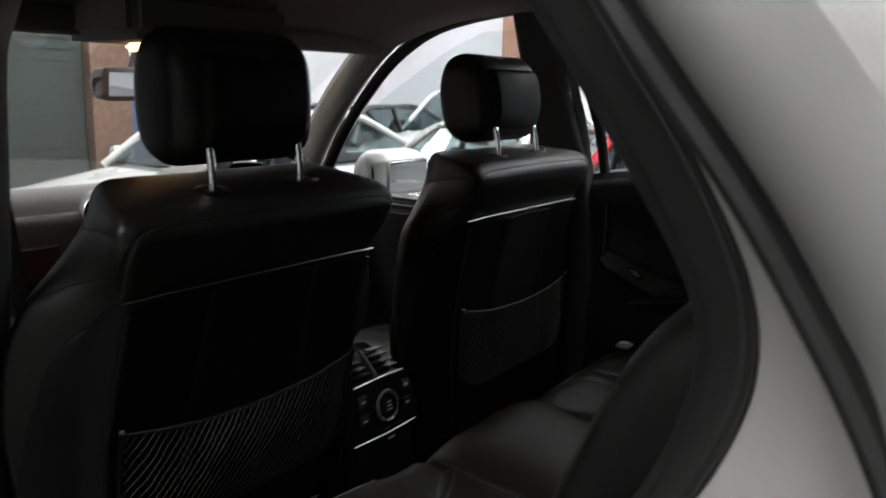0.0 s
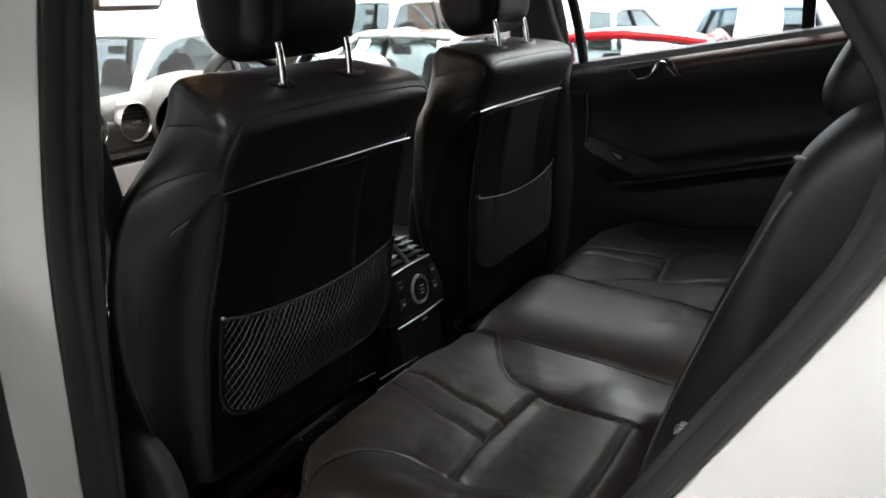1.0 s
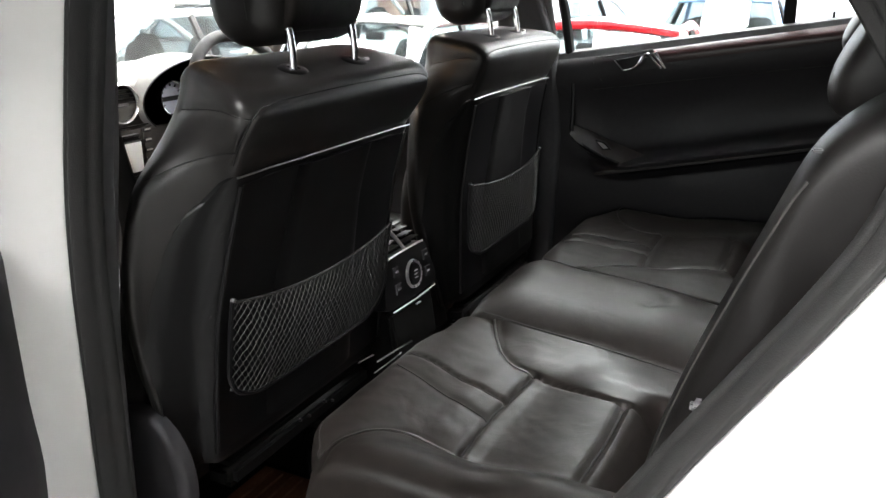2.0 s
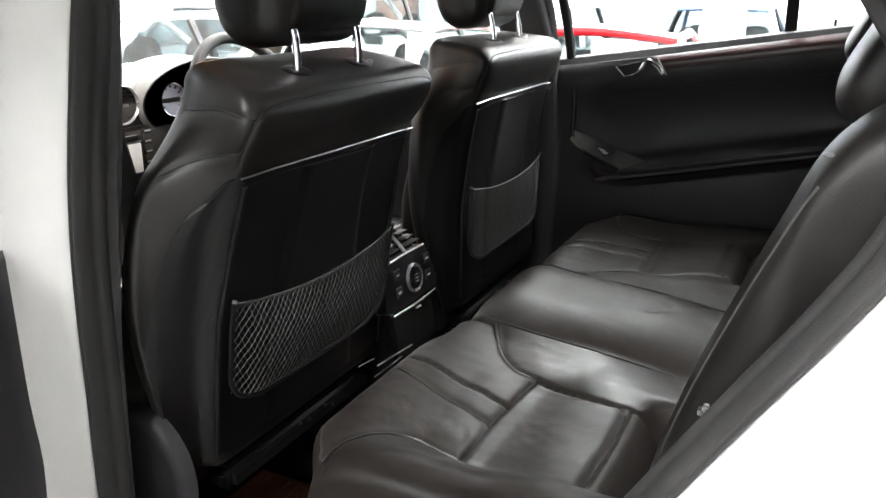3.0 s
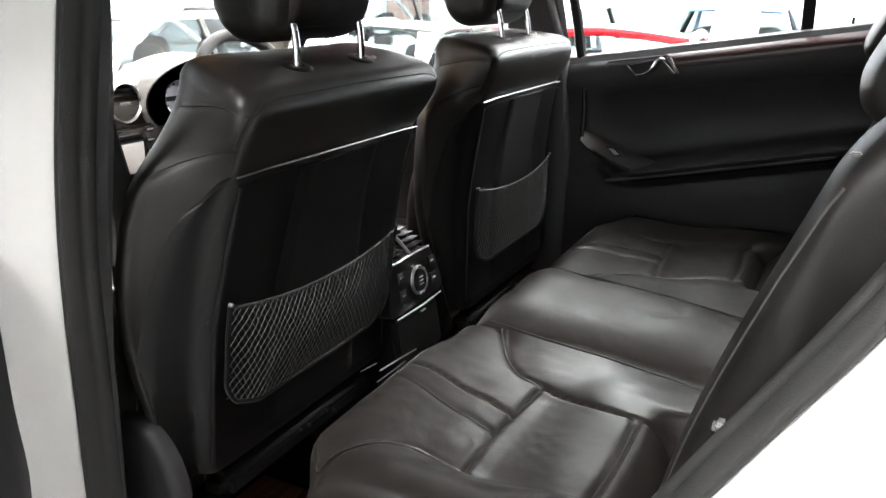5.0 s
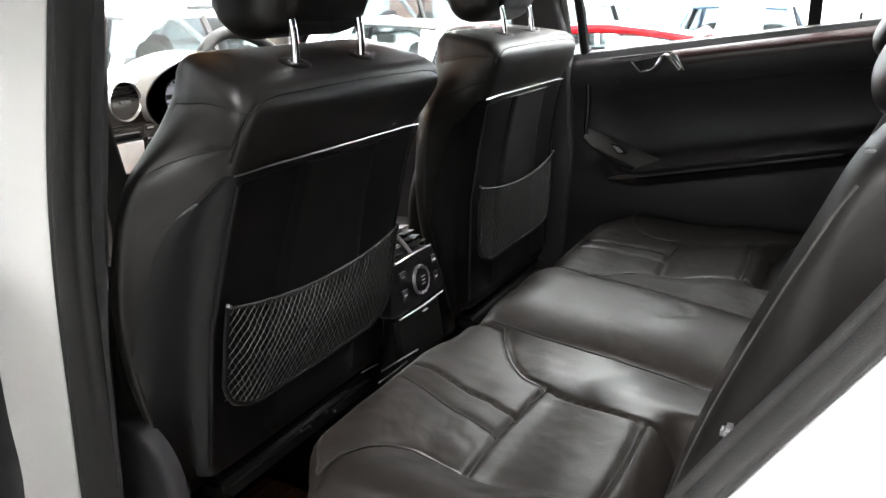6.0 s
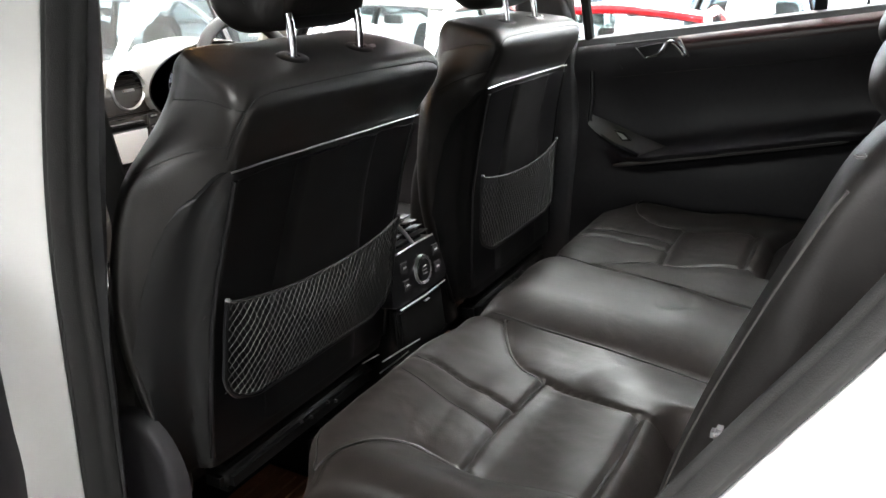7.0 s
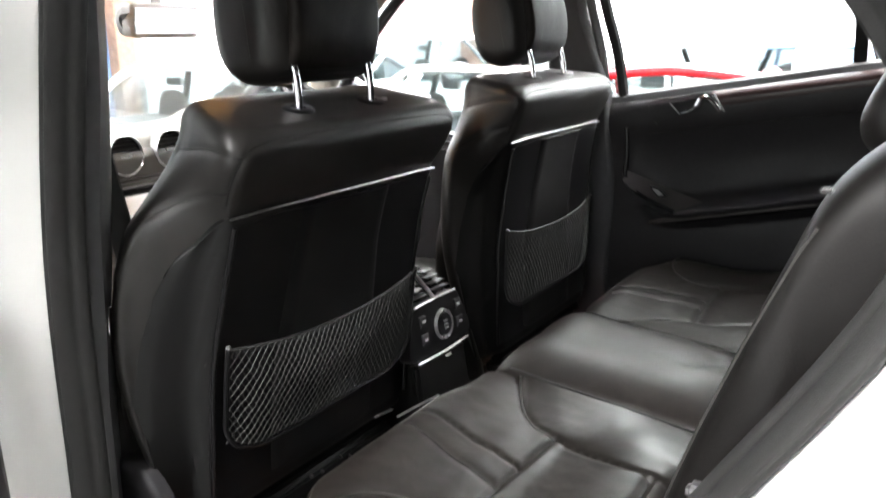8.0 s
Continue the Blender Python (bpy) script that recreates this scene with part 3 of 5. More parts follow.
part("rear_roof", box(-0.70, 0.70, -2.06, -0.97, 1.60, 1.66, 0.02, 2), PAINT, body)
part("underbody", box(-0.78, 0.78, -2.0, 2.36, 0.12, 0.36, 0.03), PLASTIC, body)
part("far_sill", box(0.78, 0.86, -1.0, 1.2, 0.16, 0.46, 0.03), PAINT, body)

# ---- far rear door ---------------------------------------------------------
def belt(y):
    """Height of the far window sill."""
    return 1.212 - 0.153 * (y + 0.018)


rd = tagged(empty("rear_door", 0.75, -0.3, 0.5), "closed black rear door with wood trim and armrest", "car door")


def under(parent, *obs):
    for o in obs:
        o.matrix_parent_inverse = parent.matrix_world.inverted()


def dpart(name, bm, material, label="", smooth=True):
    o = part(name, bm, material, rd, label, smooth)
    o.matrix_parent_inverse = Matrix.Translation((-0.75, 0.3, -0.5))
    return o


# trim panel as a relief: columns along y, rows by height
ys = np.linspace(0.03, -0.98, 61)
rows = []
def panel_x(y, z):
    b = belt(y)
    d = b - z
    x = 0.728
    x += 0.030 * max(0.0, 1 - d / 0.03) ** 2          # rounds off to the glass
    x -= 0.012 * math.exp(-((d - 0.06) / 0.05) ** 2)  # upper roll
    # hollow behind the armrest
    arm = 0.948 + 0.225 * max(0.0, -(y + 0.18))       # top of the armrest
    depth = 1 / (1 + math.exp(-(z - arm - 0.01) / 0.006))
    front = 1 / (1 + math.exp((y + 0.075 + 0.35 * max(0, 1.03 - z)) / 0.012))
    low = 1 - depth
    x += 0.022 * depth * front * math.exp(-((d - 0.19) / 0.10) ** 2)
    x -= 0.062 * low * max(0.0, 1 - max(0.0, arm - z) / 0.05) * front
    x -= 0.006 * sm(arm - 0.02, arm - 0.10, z)
    return x


zs = np.concatenate([np.linspace(0, 0.10, 12), np.linspace(0.11, 0.36, 52), np.linspace(0.38, 0.75, 12)])
for y in ys:
    rows.append([(panel_x(y, belt(y) - d), y, belt(y) - d) for d in zs])
ob = dpart("trim_panel", loft(rows, False, False), PLASTIC, "black moulded door trim")
so = ob.modifiers.new("thick", "SOLIDIFY")
so.thickness = 0.01
dpart("door_skin", box(0.80, 0.84, -0.98, 0.02, 0.45, 1.20, 0.01), PAINT, "pale silver door skin")
sillr = []
for y in ys[::3]:
    b = belt(y)
    sillr.append([(0.735, y, b - 0.012), (0.742, y, b + 0.004), (0.765, y, b + 0.009), (0.83, y, b + 0.006), (0.84, y, b - 0.02)])
dpart("window_sill", loft(sillr, False, False), TRIMGREY, "black window ledge")
# wood strip below the ledge
wd = []
for y in np.linspace(-0.225, -0.93, 40):
    b = belt(y)
    h = 0.017
    c = b - 0.030 - 0.012 * (y + 0.225)
    wd.append([(panel_x(y, c + h * s) - 0.004 - 0.0025 * (1 - s * s), y, c + h * s) for s in (-1, -0.8, -0.4, 0, 0.4, 0.8, 1)])
dpart("wood_strip", loft(wd, False, False), WOOD, "dark glossy walnut strip")
# seam line that borders the strip
for off, r in ((0.095, 0.0014), (0.016, 0.0012)):
    pl = [(panel_x(y, belt(y) - off) - 0.001, y, belt(y) - off) for y in np.linspace(-0.08, -0.95, 30)]
    dpart("seam", tube(pl, r, 6), PIPING)
# pull handle in a slanted recess
hx = 0.712
def quad(pts, x, t):
    return loft([[(x, y, z) for y, z in pts], [(x + t, y, z) for y, z in pts]])


dpart("handle_recess", quad([(-0.134, 1.202), (-0.235, 1.226), (-0.258, 1.189), (-0.157, 1.179)], hx - 0.003, 0.012), GLOSS, "glossy black handle recess")
dpart("recess_edge", tube([(hx - 0.004, -0.134, 1.202), (hx - 0.004, -0.157, 1.179)], 0.0012, 6), SILVER)
dpart("recess_edge", tube([(hx - 0.004, -0.235, 1.226), (hx - 0.004, -0.258, 1.189)], 0.0015, 6), SILVER)
dpart("lever", tube(smooth_path([(hx - 0.006, -0.160, 1.181), (hx - 0.010, -0.180, 1.186), (hx - 0.014, -0.198, 1.200), (hx - 0.016, -0.208, 1.217), (hx - 0.016, -0.222, 1.219), (hx - 0.012, -0.236, 1.206), (hx - 0.008, -0.250, 1.190)], 5), [0.0022] * 9 + [0.0052] * 22, 8), CHROME, "chrome door lever")
dpart("trim_crease", tube([(0.722, -0.075, 1.195), (0.722, -0.100, 1.150)], 0.002, 6), PIPING)
# armrest face with the window switch
plate = [[(0.716 + 0.0 * a, y0 * (1 - a) + y1 * a, z0 * (1 - a) + z1 * a) for a in (0.0, 1.0)] for y0, z0, y1, z1 in ((-0.036, 1.034, -0.036, 1.016), (-0.083, 1.020, -0.055, 0.998), (-0.150, 0.996, -0.102, 0.973), (-0.225, 0.972, -0.169, 0.950))]
for row in plate:
    row[1] = (0.680, row[1][1], row[1][2])
pb = loft(plate, False, False)
bmesh.ops.solidify(pb, geom=pb.faces[:], thickness=0.008)
dpart("switch_plate", pb, ARMGREY_LIT, "grey switch plate")
dpart("switch_frame", quad([(-0.100, 1.006), (-0.126, 1.001), (-0.146, 0.982), (-0.122, 0.980)], 0.691, 0.012), GLOSS, "gloss black switch surround")
dpart("window_switch", quad([(-0.108, 1.000), (-0.122, 0.997), (-0.136, 0.986), (-0.124, 0.984)], 0.688, 0.014), SILVER, "silver window switch")
ar = []
for y in np.linspace(-0.17, -0.93, 30):
    a = 0.948 + 0.225 * max(0.0, -(y + 0.18))
    ar.append([(0.735, y, a + 0.006), (0.700, y, a + 0.004), (0.690, y, a - 0.004), (0.688, y, a - 0.018), (0.694, y, a - 0.028), (0.735, y, a - 0.032)])
dpart("armrest", loft(ar), SHELL, "black padded armrest")
pu = []
for y in np.linspace(-0.105, -0.62, 24):
    a = 0.9165 + 0.220 * max(0.0, -(y + 0.105))
    pu.append((0.690, y, a))
# lip lighter than the black trim, painting the highlight along it
dpart("pocket_lip", tube(pu, [0.003] + [0.0055] * 22 + [0.003], 8), ARMGREY_LIT, "door pocket lip, lightened for its highlight")
dpart("grip_edge", tube(smooth_path([(0.714, -0.028, 1.14), (0.708, -0.034, 1.079), (0.700, -0.035, 1.021), (0.690, -0.055, 0.998), (0.682, -0.102, 0.973), (0.676, -0.169, 0.950)], 6), 0.006, 8), SHELL, "rounded front edge of the armrest")
# glass and divider
wg = []
for y in np.linspace(0.0, -0.53, 6):
    wg.append([(0.795 - 0.28 * (z - 1.2) * 0.9, y, z) for z in np.linspace(belt(y) - 0.02, 1.61, 6)])
g = dpart("window_pane", loft(wg, False, False), TINT, "clear side window")
g.visible_shadow = False
wg = []
for y in np.linspace(-0.55, -0.90, 5):
    wg.append([(0.795 - 0.28 * (z - 1.2) * 0.9, y, z) for z in np.linspace(belt(y) - 0.02, 1.58, 6)])
g = dpart("quarter_pane", loft(wg, False, False), TINT)
g.visible_shadow = False
dv = []
for z in np.linspace(1.27, 1.58, 6):
    x = 0.785 - 0.25 * (z - 1.2)
    y = -0.520 + 0.02 * (z - 1.27)
    dv.append([(x, y + 0.013, z), (x + 0.02, y + 0.013, z), (x + 0.02, y - 0.013, z), (x, y - 0.013, z)])
dpart("window_divider", loft(dv), GLOSS, "black window divider")
dpart("lock_pin", tube([(0.765, -0.61, belt(-0.61)), (0.765, -0.61, belt(-0.61) + 0.022)], [0.004, 0.003], 8), GLOSS, "black lock pin")
dpart("upper_frame", tube(smooth_path([(0.675, 0.06, 1.585), (0.66, -0.10, 1.610), (0.655, -0.3, 1.612), (0.66, -0.55, 1.58), (0.69, -0.75, 1.49), (0.74, -0.90, 1.37)], 5), 0.024, 8), TRIMGREY)

# ---- far front door: sill, glass and outside mirror --------------------------
fd = tagged(empty("front_door", 0.75, 0.5, 0.5), "closed black-trimmed front door with outside mirror", "car door")
def fpart(name, bm, material, label="", smooth=True):
    o = part(name, bm, material, fd, label, smooth)
    o.matrix_parent_inverse = Matrix.Translation((-0.75, -0.5, -0.5))
    return o


fpart("trim_panel", box(0.70, 0.80, 0.20, 1.10, 0.45, 1.075, 0.02, 3), PLASTIC, "black door trim")
fpart("window_sill", box(0.74, 0.83, 0.18, 1.05, 1.062, 1.092, 0.012, 3), PLASTIC)
wg = []
for y in np.linspace(0.20, 0.80, 6):
    wg.append([(0.785 - 0.25 * (z - 1.2), y, z) for z in np.linspace(1.08, min(1.55, 1.17 + 0.55 * max(0.02, (0.98 - y)) ** 0.8), 5)])
g = fpart("window_pane", loft(wg, False, False), TINT, "clear side window")
g.visible_shadow = False
mh = rounded_extrude([(-0.06, 1.16), (-0.07, 1.24), (-0.055, 1.29), (0.03, 1.30), (0.08, 1.24), (0.05, 1.17)], 0.125, 0.05, 5, 8)
o = fpart("mirror_housing", mh, PAINT, "pale silver mirror housing")
turned(o, Matrix.Translation((0.985, 0.86, -0.095)))
o = fpart("mirror_glass", box(-0.100, 0.100, -0.0745, -0.0665, 1.178, 1.272, 0.0035, 3), MIRRORM, "outside mirror glass")
turned(o, Matrix.Translation((0.985, 0.86, -0.095)))

# ---- near front door: inner trim, seen as a dark sliver beside the seat -------
nd = tagged(empty("front_door", -0.75, 0.6, 0.5), "closed front door with black inner trim", "car door")
for name, bm, material in (("trim_panel", box(-0.775, -0.705, 0.16, 1.12, 0.45, 1.06, 0.02, 3), PLASTIC), ("window_sill", box(-0.83, -0.735, 0.16, 1.08, 1.060, 1.092, 0.010, 3), PLASTIC),
                           ("armrest", box(-0.725, -0.66, 0.22, 0.80, 0.80, 0.87, 0.02, 3), SHELL)):
    part(name, bm, material, nd).matrix_parent_inverse = Matrix.Translation((0.75, -0.6, -0.5))

# ---- open near rear door -------------------------------------------------------
od = tagged(empty("rear_door", -0.772, 0.122, 0.5), "opened silver rear door with black inner trim", "car door")
od.rotation_euler = (0, 0, radians(-62))
bpy.context.view_layer.update()
# local: x runs from the inner face (+) outwards (-), y backwards is negative
def opart(name, bm, material, label="", smooth=True):
    return part(name, bm, material, od, label, smooth)


opart("door_shell", box(-0.115, -0.02, -0.95, 0.0, -0.02, 0.62, 0.02, 3), PAINT, "pale silver door shell")
pr = []
for y in np.linspace(-0.012, -0.93, 30):
    pr.append([(-0.02 + 0.03 * math.sin(min(1, -y / 0.05) * 1.57) + 0.02 * math.exp(-((z - 0.38) / 0.05) ** 2) * min(1, -y / 0.2), y, z) for z in np.linspace(0.0, 0.615, 24)])
ob = opart("trim_panel", loft(pr, False, False), PLASTIC, "black moulded door trim")
so = ob.modifiers.new("thick", "SOLIDIFY")
so.thickness = 0.015
opart("window_frame", tube(smooth_path([(-0.05, -0.01, 0.62), (-0.03, -0.03, 0.75), (0.03, -0.09, 0.93), (0.10, -0.20, 1.03), (0.11, -0.45, 1.04), (0.06, -0.72, 0.93), (-0.05, -0.93, 0.63)], 6), 0.022, 8), GREYBIT, "grey window frame")
wg = []
for y in np.linspace(-0.06, -0.88, 6):
    top = 0.62 + 0.38 * max(0.0, 1 - ((y + 0.40) / 0.52) ** 2) ** 0.6
    wg.append([(-0.05 + 0.28 * max(0, z - 0.62) * 0.9, y, z) for z in np.linspace(0.60, top, 5)])
g = opart("window_pane", loft(wg, False, False), TINT)
g.visible_shadow = False
opart("pocket", tube(smooth_path([(0.02, -0.05, 0.14), (0.05, -0.20, 0.10), (0.05, -0.7, 0.12)], 5), 0.02, 8), GREYBIT, "grey pocket lip")


# ---- front seats -----------------------------------------------------------
# half width of the seat's back at its rear corners and at its wings, and how far back it reaches, by height
WR_Z = [0.60, 0.72, 0.80, 0.95, 1.05, 1.12, 1.157, 1.19, 1.215, 1.235, 1.26]
WR = [0.215, 0.228, 0.236, 0.238, 0.234, 0.229, 0.227, 0.236, 0.240, 0.238, 0.234]
WF_Z = [0.60, 0.70, 0.80, 0.90, 1.00, 1.05, 1.10, 1.144, 1.166, 1.181, 1.198, 1.210, 1.227, 1.26]
WF = [0.225, 0.250, 0.284, 0.310, 0.324, 0.322, 0.314, 0.294, 0.264, 0.240, 0.218, 0.206, 0.197, 0.190]
REAR_Z = [0.62, 0.70, 0.80, 0.95, 1.06, 1.12, 1.155, 1.18, 1.20, 1.225, 1.25, 1.275]
REAR_Y = [0.090, 0.086, 0.078, 0.060, 0.036, 0.018, 0.006, -0.012, -0.024, -0.035, -0.036, -0.036]
SEAT_W = lambda z: interp(z, WR_Z, WR)


def rear_y(z):
    return interp(z, REAR_Z, REAR_Y)


def seat_section(z, inner, slim, n=14):
    """The outline of a front seat's back at one height; inner: the side beside the console, where the wing is at most slim wide below."""
    wr, yr = soft(z, WR_Z, WR, 0.008), soft(z, REAR_Z, REAR_Y, 0.010)
    front = soft(z, [0.62, 0.9, 1.1, 1.2, 1.26], [0.185, 0.145, 0.122, 0.118, 0.118])
    sides = []
    for side in (1, -1):
        wf = soft(z, WF_Z, WF, 0.010)
        if side == inner:
            wf = min(wf, interp(z, [0.94, 1.02], [slim, 0.4]))
        fw = interp(z, [0.95, 1.10], [0.112, 0.096])
        d = fw - yr - 0.022
        half = [(0.0, yr), (0.50 * wr, yr), (0.84 * wr, yr + 0.001), (0.955 * wr, yr + 0.006), (wr, yr + 0.022),
                (wr + (wf - wr) * 0.36 + 0.004, yr + 0.022 + d * 0.38), (wr + (wf - wr) * 0.76 + 0.004, yr + 0.022 + d * 0.76),
                (wf, fw), (wf - 0.009, fw + 0.022), (wf - 0.036, fw + 0.036), (wf * 0.72, fw + 0.032), (wf * 0.40, front), (0.0, front)]
        sides.append([(side * x, y, z) for x, y in half])
    return smooth_path(sides[0] + sides[1][-2:0:-1], n, True)


def seat_grid(half, z0, z1, depth, nx=25, nz=20, top=None, skirt=0.02):
    """A moulded sheet on the seat's back: depth(x, z) metres proud of the leather."""
    rings = []
    for i in range(nx):
        u = -1 + 2 * i / (nx - 1)
        ring = []
        for k in range(nz):
            t = k / (nz - 1)
            hz = z0 + (z1 - z0) * t
            x = u * half(hz)
            z = z0 + ((top(x) if top else z1) - z0) * t
            ring.append((x, rear_y(z) - depth(u, z) + 0.006 * min(1.0, abs(x) / SEAT_W(z)) ** 8, z))
        rings.append(ring)
    bm = loft(rings, False, False)
    # turn the border in
    edges = [e for e in bm.edges if e.is_boundary]
    r = bmesh.ops.extrude_edge_only(bm, edges=edges)
    for v in r["geom"]:
        if isinstance(v, bmesh.types.BMVert):
            v.co.y += skirt
    return bm


def wrap_shell(inner, slim, z0, z1, cut, out, n=44, rows=26):
    """A thin shell laid round the rear and the flanks of a front seat's back, up to depth cut along the flanks."""
    cols = []
    for r in range(rows):
        t = r / (rows - 1)
        z = z0 + (z1 - z0) * t
        sec = seat_section(z, inner, slim, 10)
        m = len(sec)
        arms = []
        for step in (1, -1):
            arm = [sec[0]]
            k = 0
            while arm[-1].y < sec[0].y + cut and len(arm) < 90:
                k += step
                arm.append(sec[k % m])
            arms.append(arm)
        line = arms[1][::-1] + arms[0][1:]
        run = [0.0]
        for a, b in zip(line[:-1], line[1:]):
            run.append(run[-1] + (b - a).length)
        row = []
        for q in range(n + 1):
            u = -1 + 2 * q / n
            w = run[-1] * q / n
            k = max(1, min(len(run) - 1, next((i for i, v in enumerate(run) if v >= w), len(run) - 1)))
            f = (w - run[k - 1]) / max(1e-9, run[k] - run[k - 1])
            p = line[k - 1].lerp(line[k], f)
            d = (line[k] - line[k - 1]).normalized()
            lift = out * min(1.0, (1 - abs(u)) / 0.03 + 0.15)
            drop = 0.036 * sm(0.80, 1.0, abs(u)) * t ** 6
            row.append(p + Vector((d.y, -d.x, 0)) * lift + Vector((0, 0, -drop)))
        cols.append(row)
    bm = loft(cols, False, False)
    r = bmesh.ops.extrude_edge_only(bm, edges=[e for e in bm.edges if e.is_boundary and abs(e.verts[0].co.z - e.verts[1].co.z) < 0.02 and e.verts[0].co.z > z1 - 0.06])
    for v in r["geom"]:
        if isinstance(v, bmesh.types.BMVert):
            v.co.y += 0.012
            v.co.z -= 0.002
    return bm


def front_seat(inner, slim):
    e = empty("front_seat", 0, 0, 0.42)

    def p(name, bm, material, label="", smooth=True):
        o = part(name, bm, material, e, label, smooth)
        o.matrix_parent_inverse = Matrix.Translation((0, 0, -0.42))
        return o

    def side_curve(x, z):
        return 0.006 * min(1.0, abs(x) / SEAT_W(z)) ** 8

    # backrest: outlines stacked up, rounded over a tight edge into a flat top that rises towards the front
    base, edge = 1.232, 0.025
    rings = [seat_section(z, inner, slim) for z in list(np.linspace(0.72, 1.10, 16)) + list(np.linspace(1.108, base, 34))]
    last, mid = rings[-1], Vector((0, 0.049, 0))
    wx, wy = 0.238, 0.085
    insets = [(edge * (1 - math.cos(a)), edge * math.sin(a)) for a in np.linspace(0.15, math.pi / 2, 10)]
    insets += [(edge + (0.081 - edge) * k / 12, edge + 0.004 * math.sin(k / 12 * math.pi / 2)) for k in range(1, 13)]
    for d, up in insets:
        rings.append([Vector((q.x * (1 - d / wx), mid.y + (q.y - mid.y) * (1 - d / wy), base + up)) for q in last])
    bm = loft(rings)
    for v in bm.verts:
        v.co.z += 0.25 * max(0.0, v.co.y + 0.035) * sm(1.13, 1.235, v.co.z) * (1 - 0.45 * sm(0.09, 0.14, v.co.y))
    skin = surface_of(bm)
    top = [(-0.228, -0.030, 1.229), (-0.214, -0.034, 1.241), (-0.191, -0.035, 1.248), (-0.144, -0.035, 1.251), (-0.05, -0.035, 1.253),
           (0.05, -0.035, 1.253), (0.144, -0.035, 1.251), (0.191, -0.035, 1.248), (0.214, -0.034, 1.241), (0.228, -0.030, 1.229)]
    seams = [top]
    for s in (-1, 1):
        seams.append([(s * 0.228, -0.030, 1.229), (s * 0.233, -0.022, 1.212), (s * 0.235, -0.010, 1.190), (s * 0.233, 0.004, 1.165)])
        seams.append([(s * 0.228, -0.030, 1.229), (s * 0.236, -0.006, 1.236), (s * 0.238, 0.020, 1.240), (s * 0.231, 0.050, 1.240), (s * 0.222, 0.075, 1.237), (s * 0.208, 0.100, 1.232)])
        seams.append([(s * 0.235, -0.008, 1.183), (s * 0.240, 0.012, 1.184), (s * 0.245, 0.034, 1.182), (s * 0.252, 0.056, 1.177), (s * 0.262, 0.076, 1.168), (s * 0.276, 0.098, 1.150)])
    seams = [snapped(smooth_path(line, 8), skin, 0.0) for line in seams]
    p("backrest", creased(bm, seams, 0.0020, 0.0034, 0.0), LEATHER, "black leather backrest")
    p("seam_thread", tube(snapped(seams[0], skin, -0.0014), 0.0009, 4), DARKTHREAD)
    p("stitching", tube([q + Vector((0, 0.006, 0.0032)) for q in seams[0][8:-8]], 0.0006, 4), THREAD, "line of stitches")
    for line in seams[1:]:
        p("seam_thread", tube(snapped(line, skin, -0.0014), 0.0009, 4), DARKTHREAD)
    # plastic shell round the rear, up to the lip with the highlight
    p("back_shell", wrap_shell(inner, slim, 0.728, 1.156, 0.046, 0.0028), SHELL, "black plastic seat-back shell")

    wide = lambda z: 0.209 + 0.012 * sm(1.12, 0.92, z)
    tz = lambda x: 1.148 - 0.10 * max(0.0, abs(x) - 0.15)
    p("back_panel", seat_grid(wide, 0.742, 1.148, lambda u, z: 0.0045, 25, 22, tz, 0.012), GLOSS, "gloss black recessed panel")
    rib = lambda u, z: 0.0105 - 0.007 * sm(0.86, 1.0, abs(u))
    p("centre_rib", seat_grid(lambda z: 0.098 + 0.022 * sm(1.12, 0.85, z), 0.750, 1.147, rib, 25, 22, None, 0.010), SHELL, "raised matt black centre of the panel")
    # silver bar along the shell's lip draws its highlight
    tr = [(x, rear_y(1.157) - 0.0042 + side_curve(x, 1.157), 1.1575 - 0.05 * max(0.0, abs(x) - 0.17)) for x in np.linspace(-0.222, 0.222, 33)]
    p("lip_highlight", tube(tr, 0.0013, 8), SILVER, "thin bright bar painting in the highlight on the shell's lip")
    # outer vertical edges of the panel
    for s in (-1, 1):
        vl = [(s * (wide(z) + 0.003), rear_y(z) - 0.0045 + side_curve(wide(z), z), z) for z in np.linspace(1.142, 0.742, 24)]
        p("panel_edge", tube(vl, 0.0034, 8), SHELL)
    # map net with its frame
    nh = 0.212

    def net_point(u, t):
        """u: -1..1 across, t: 0 at the hem, 1 at the mouth; the bag sags outwards."""
        ztop = 0.978 - 0.022 * (1 - u * u)
        zbot = 0.812 + 0.030 * max(0, abs(u) - 0.75) / 0.25
        z = zbot + (ztop - zbot) * t
        bulge = (0.010 + 0.012 * t) * (1 - abs(u) ** 3) * math.sin(math.pi * (0.12 + 0.80 * t)) ** 0.6
        return Vector((u * nh, rear_y(z) - 0.013 - bulge, z))

    bm = bmesh.new()
    count = 37
    for fam in (1, -1):
        for i in range(-14, count + 14):
            run = []
            for k in range(15):
                t = k / 14
                u = -1 + 2 * (i + fam * (t - (0 if fam > 0 else 0)) * 9 + 0.25 * math.sin(k * 2.2 + i) * 0.25) / count
                if -1 <= u <= 1:
                    run.append(net_point(u, t) + Vector((0, -0.0007 * fam, 0.0012 * math.sin(i * 1.7 + k))))
            if len(run) > 1:
                tube(run, 0.00085, 4, bm=bm)
    net = p("net", bm, NETM, "knotted dark grey map net")
    net["kind"] = "stuff"
    p("net_cord", tube([net_point(u, 1.0) for u in np.linspace(-1, 1, 33)], 0.0019, 6), BELT, "elastic net mouth")
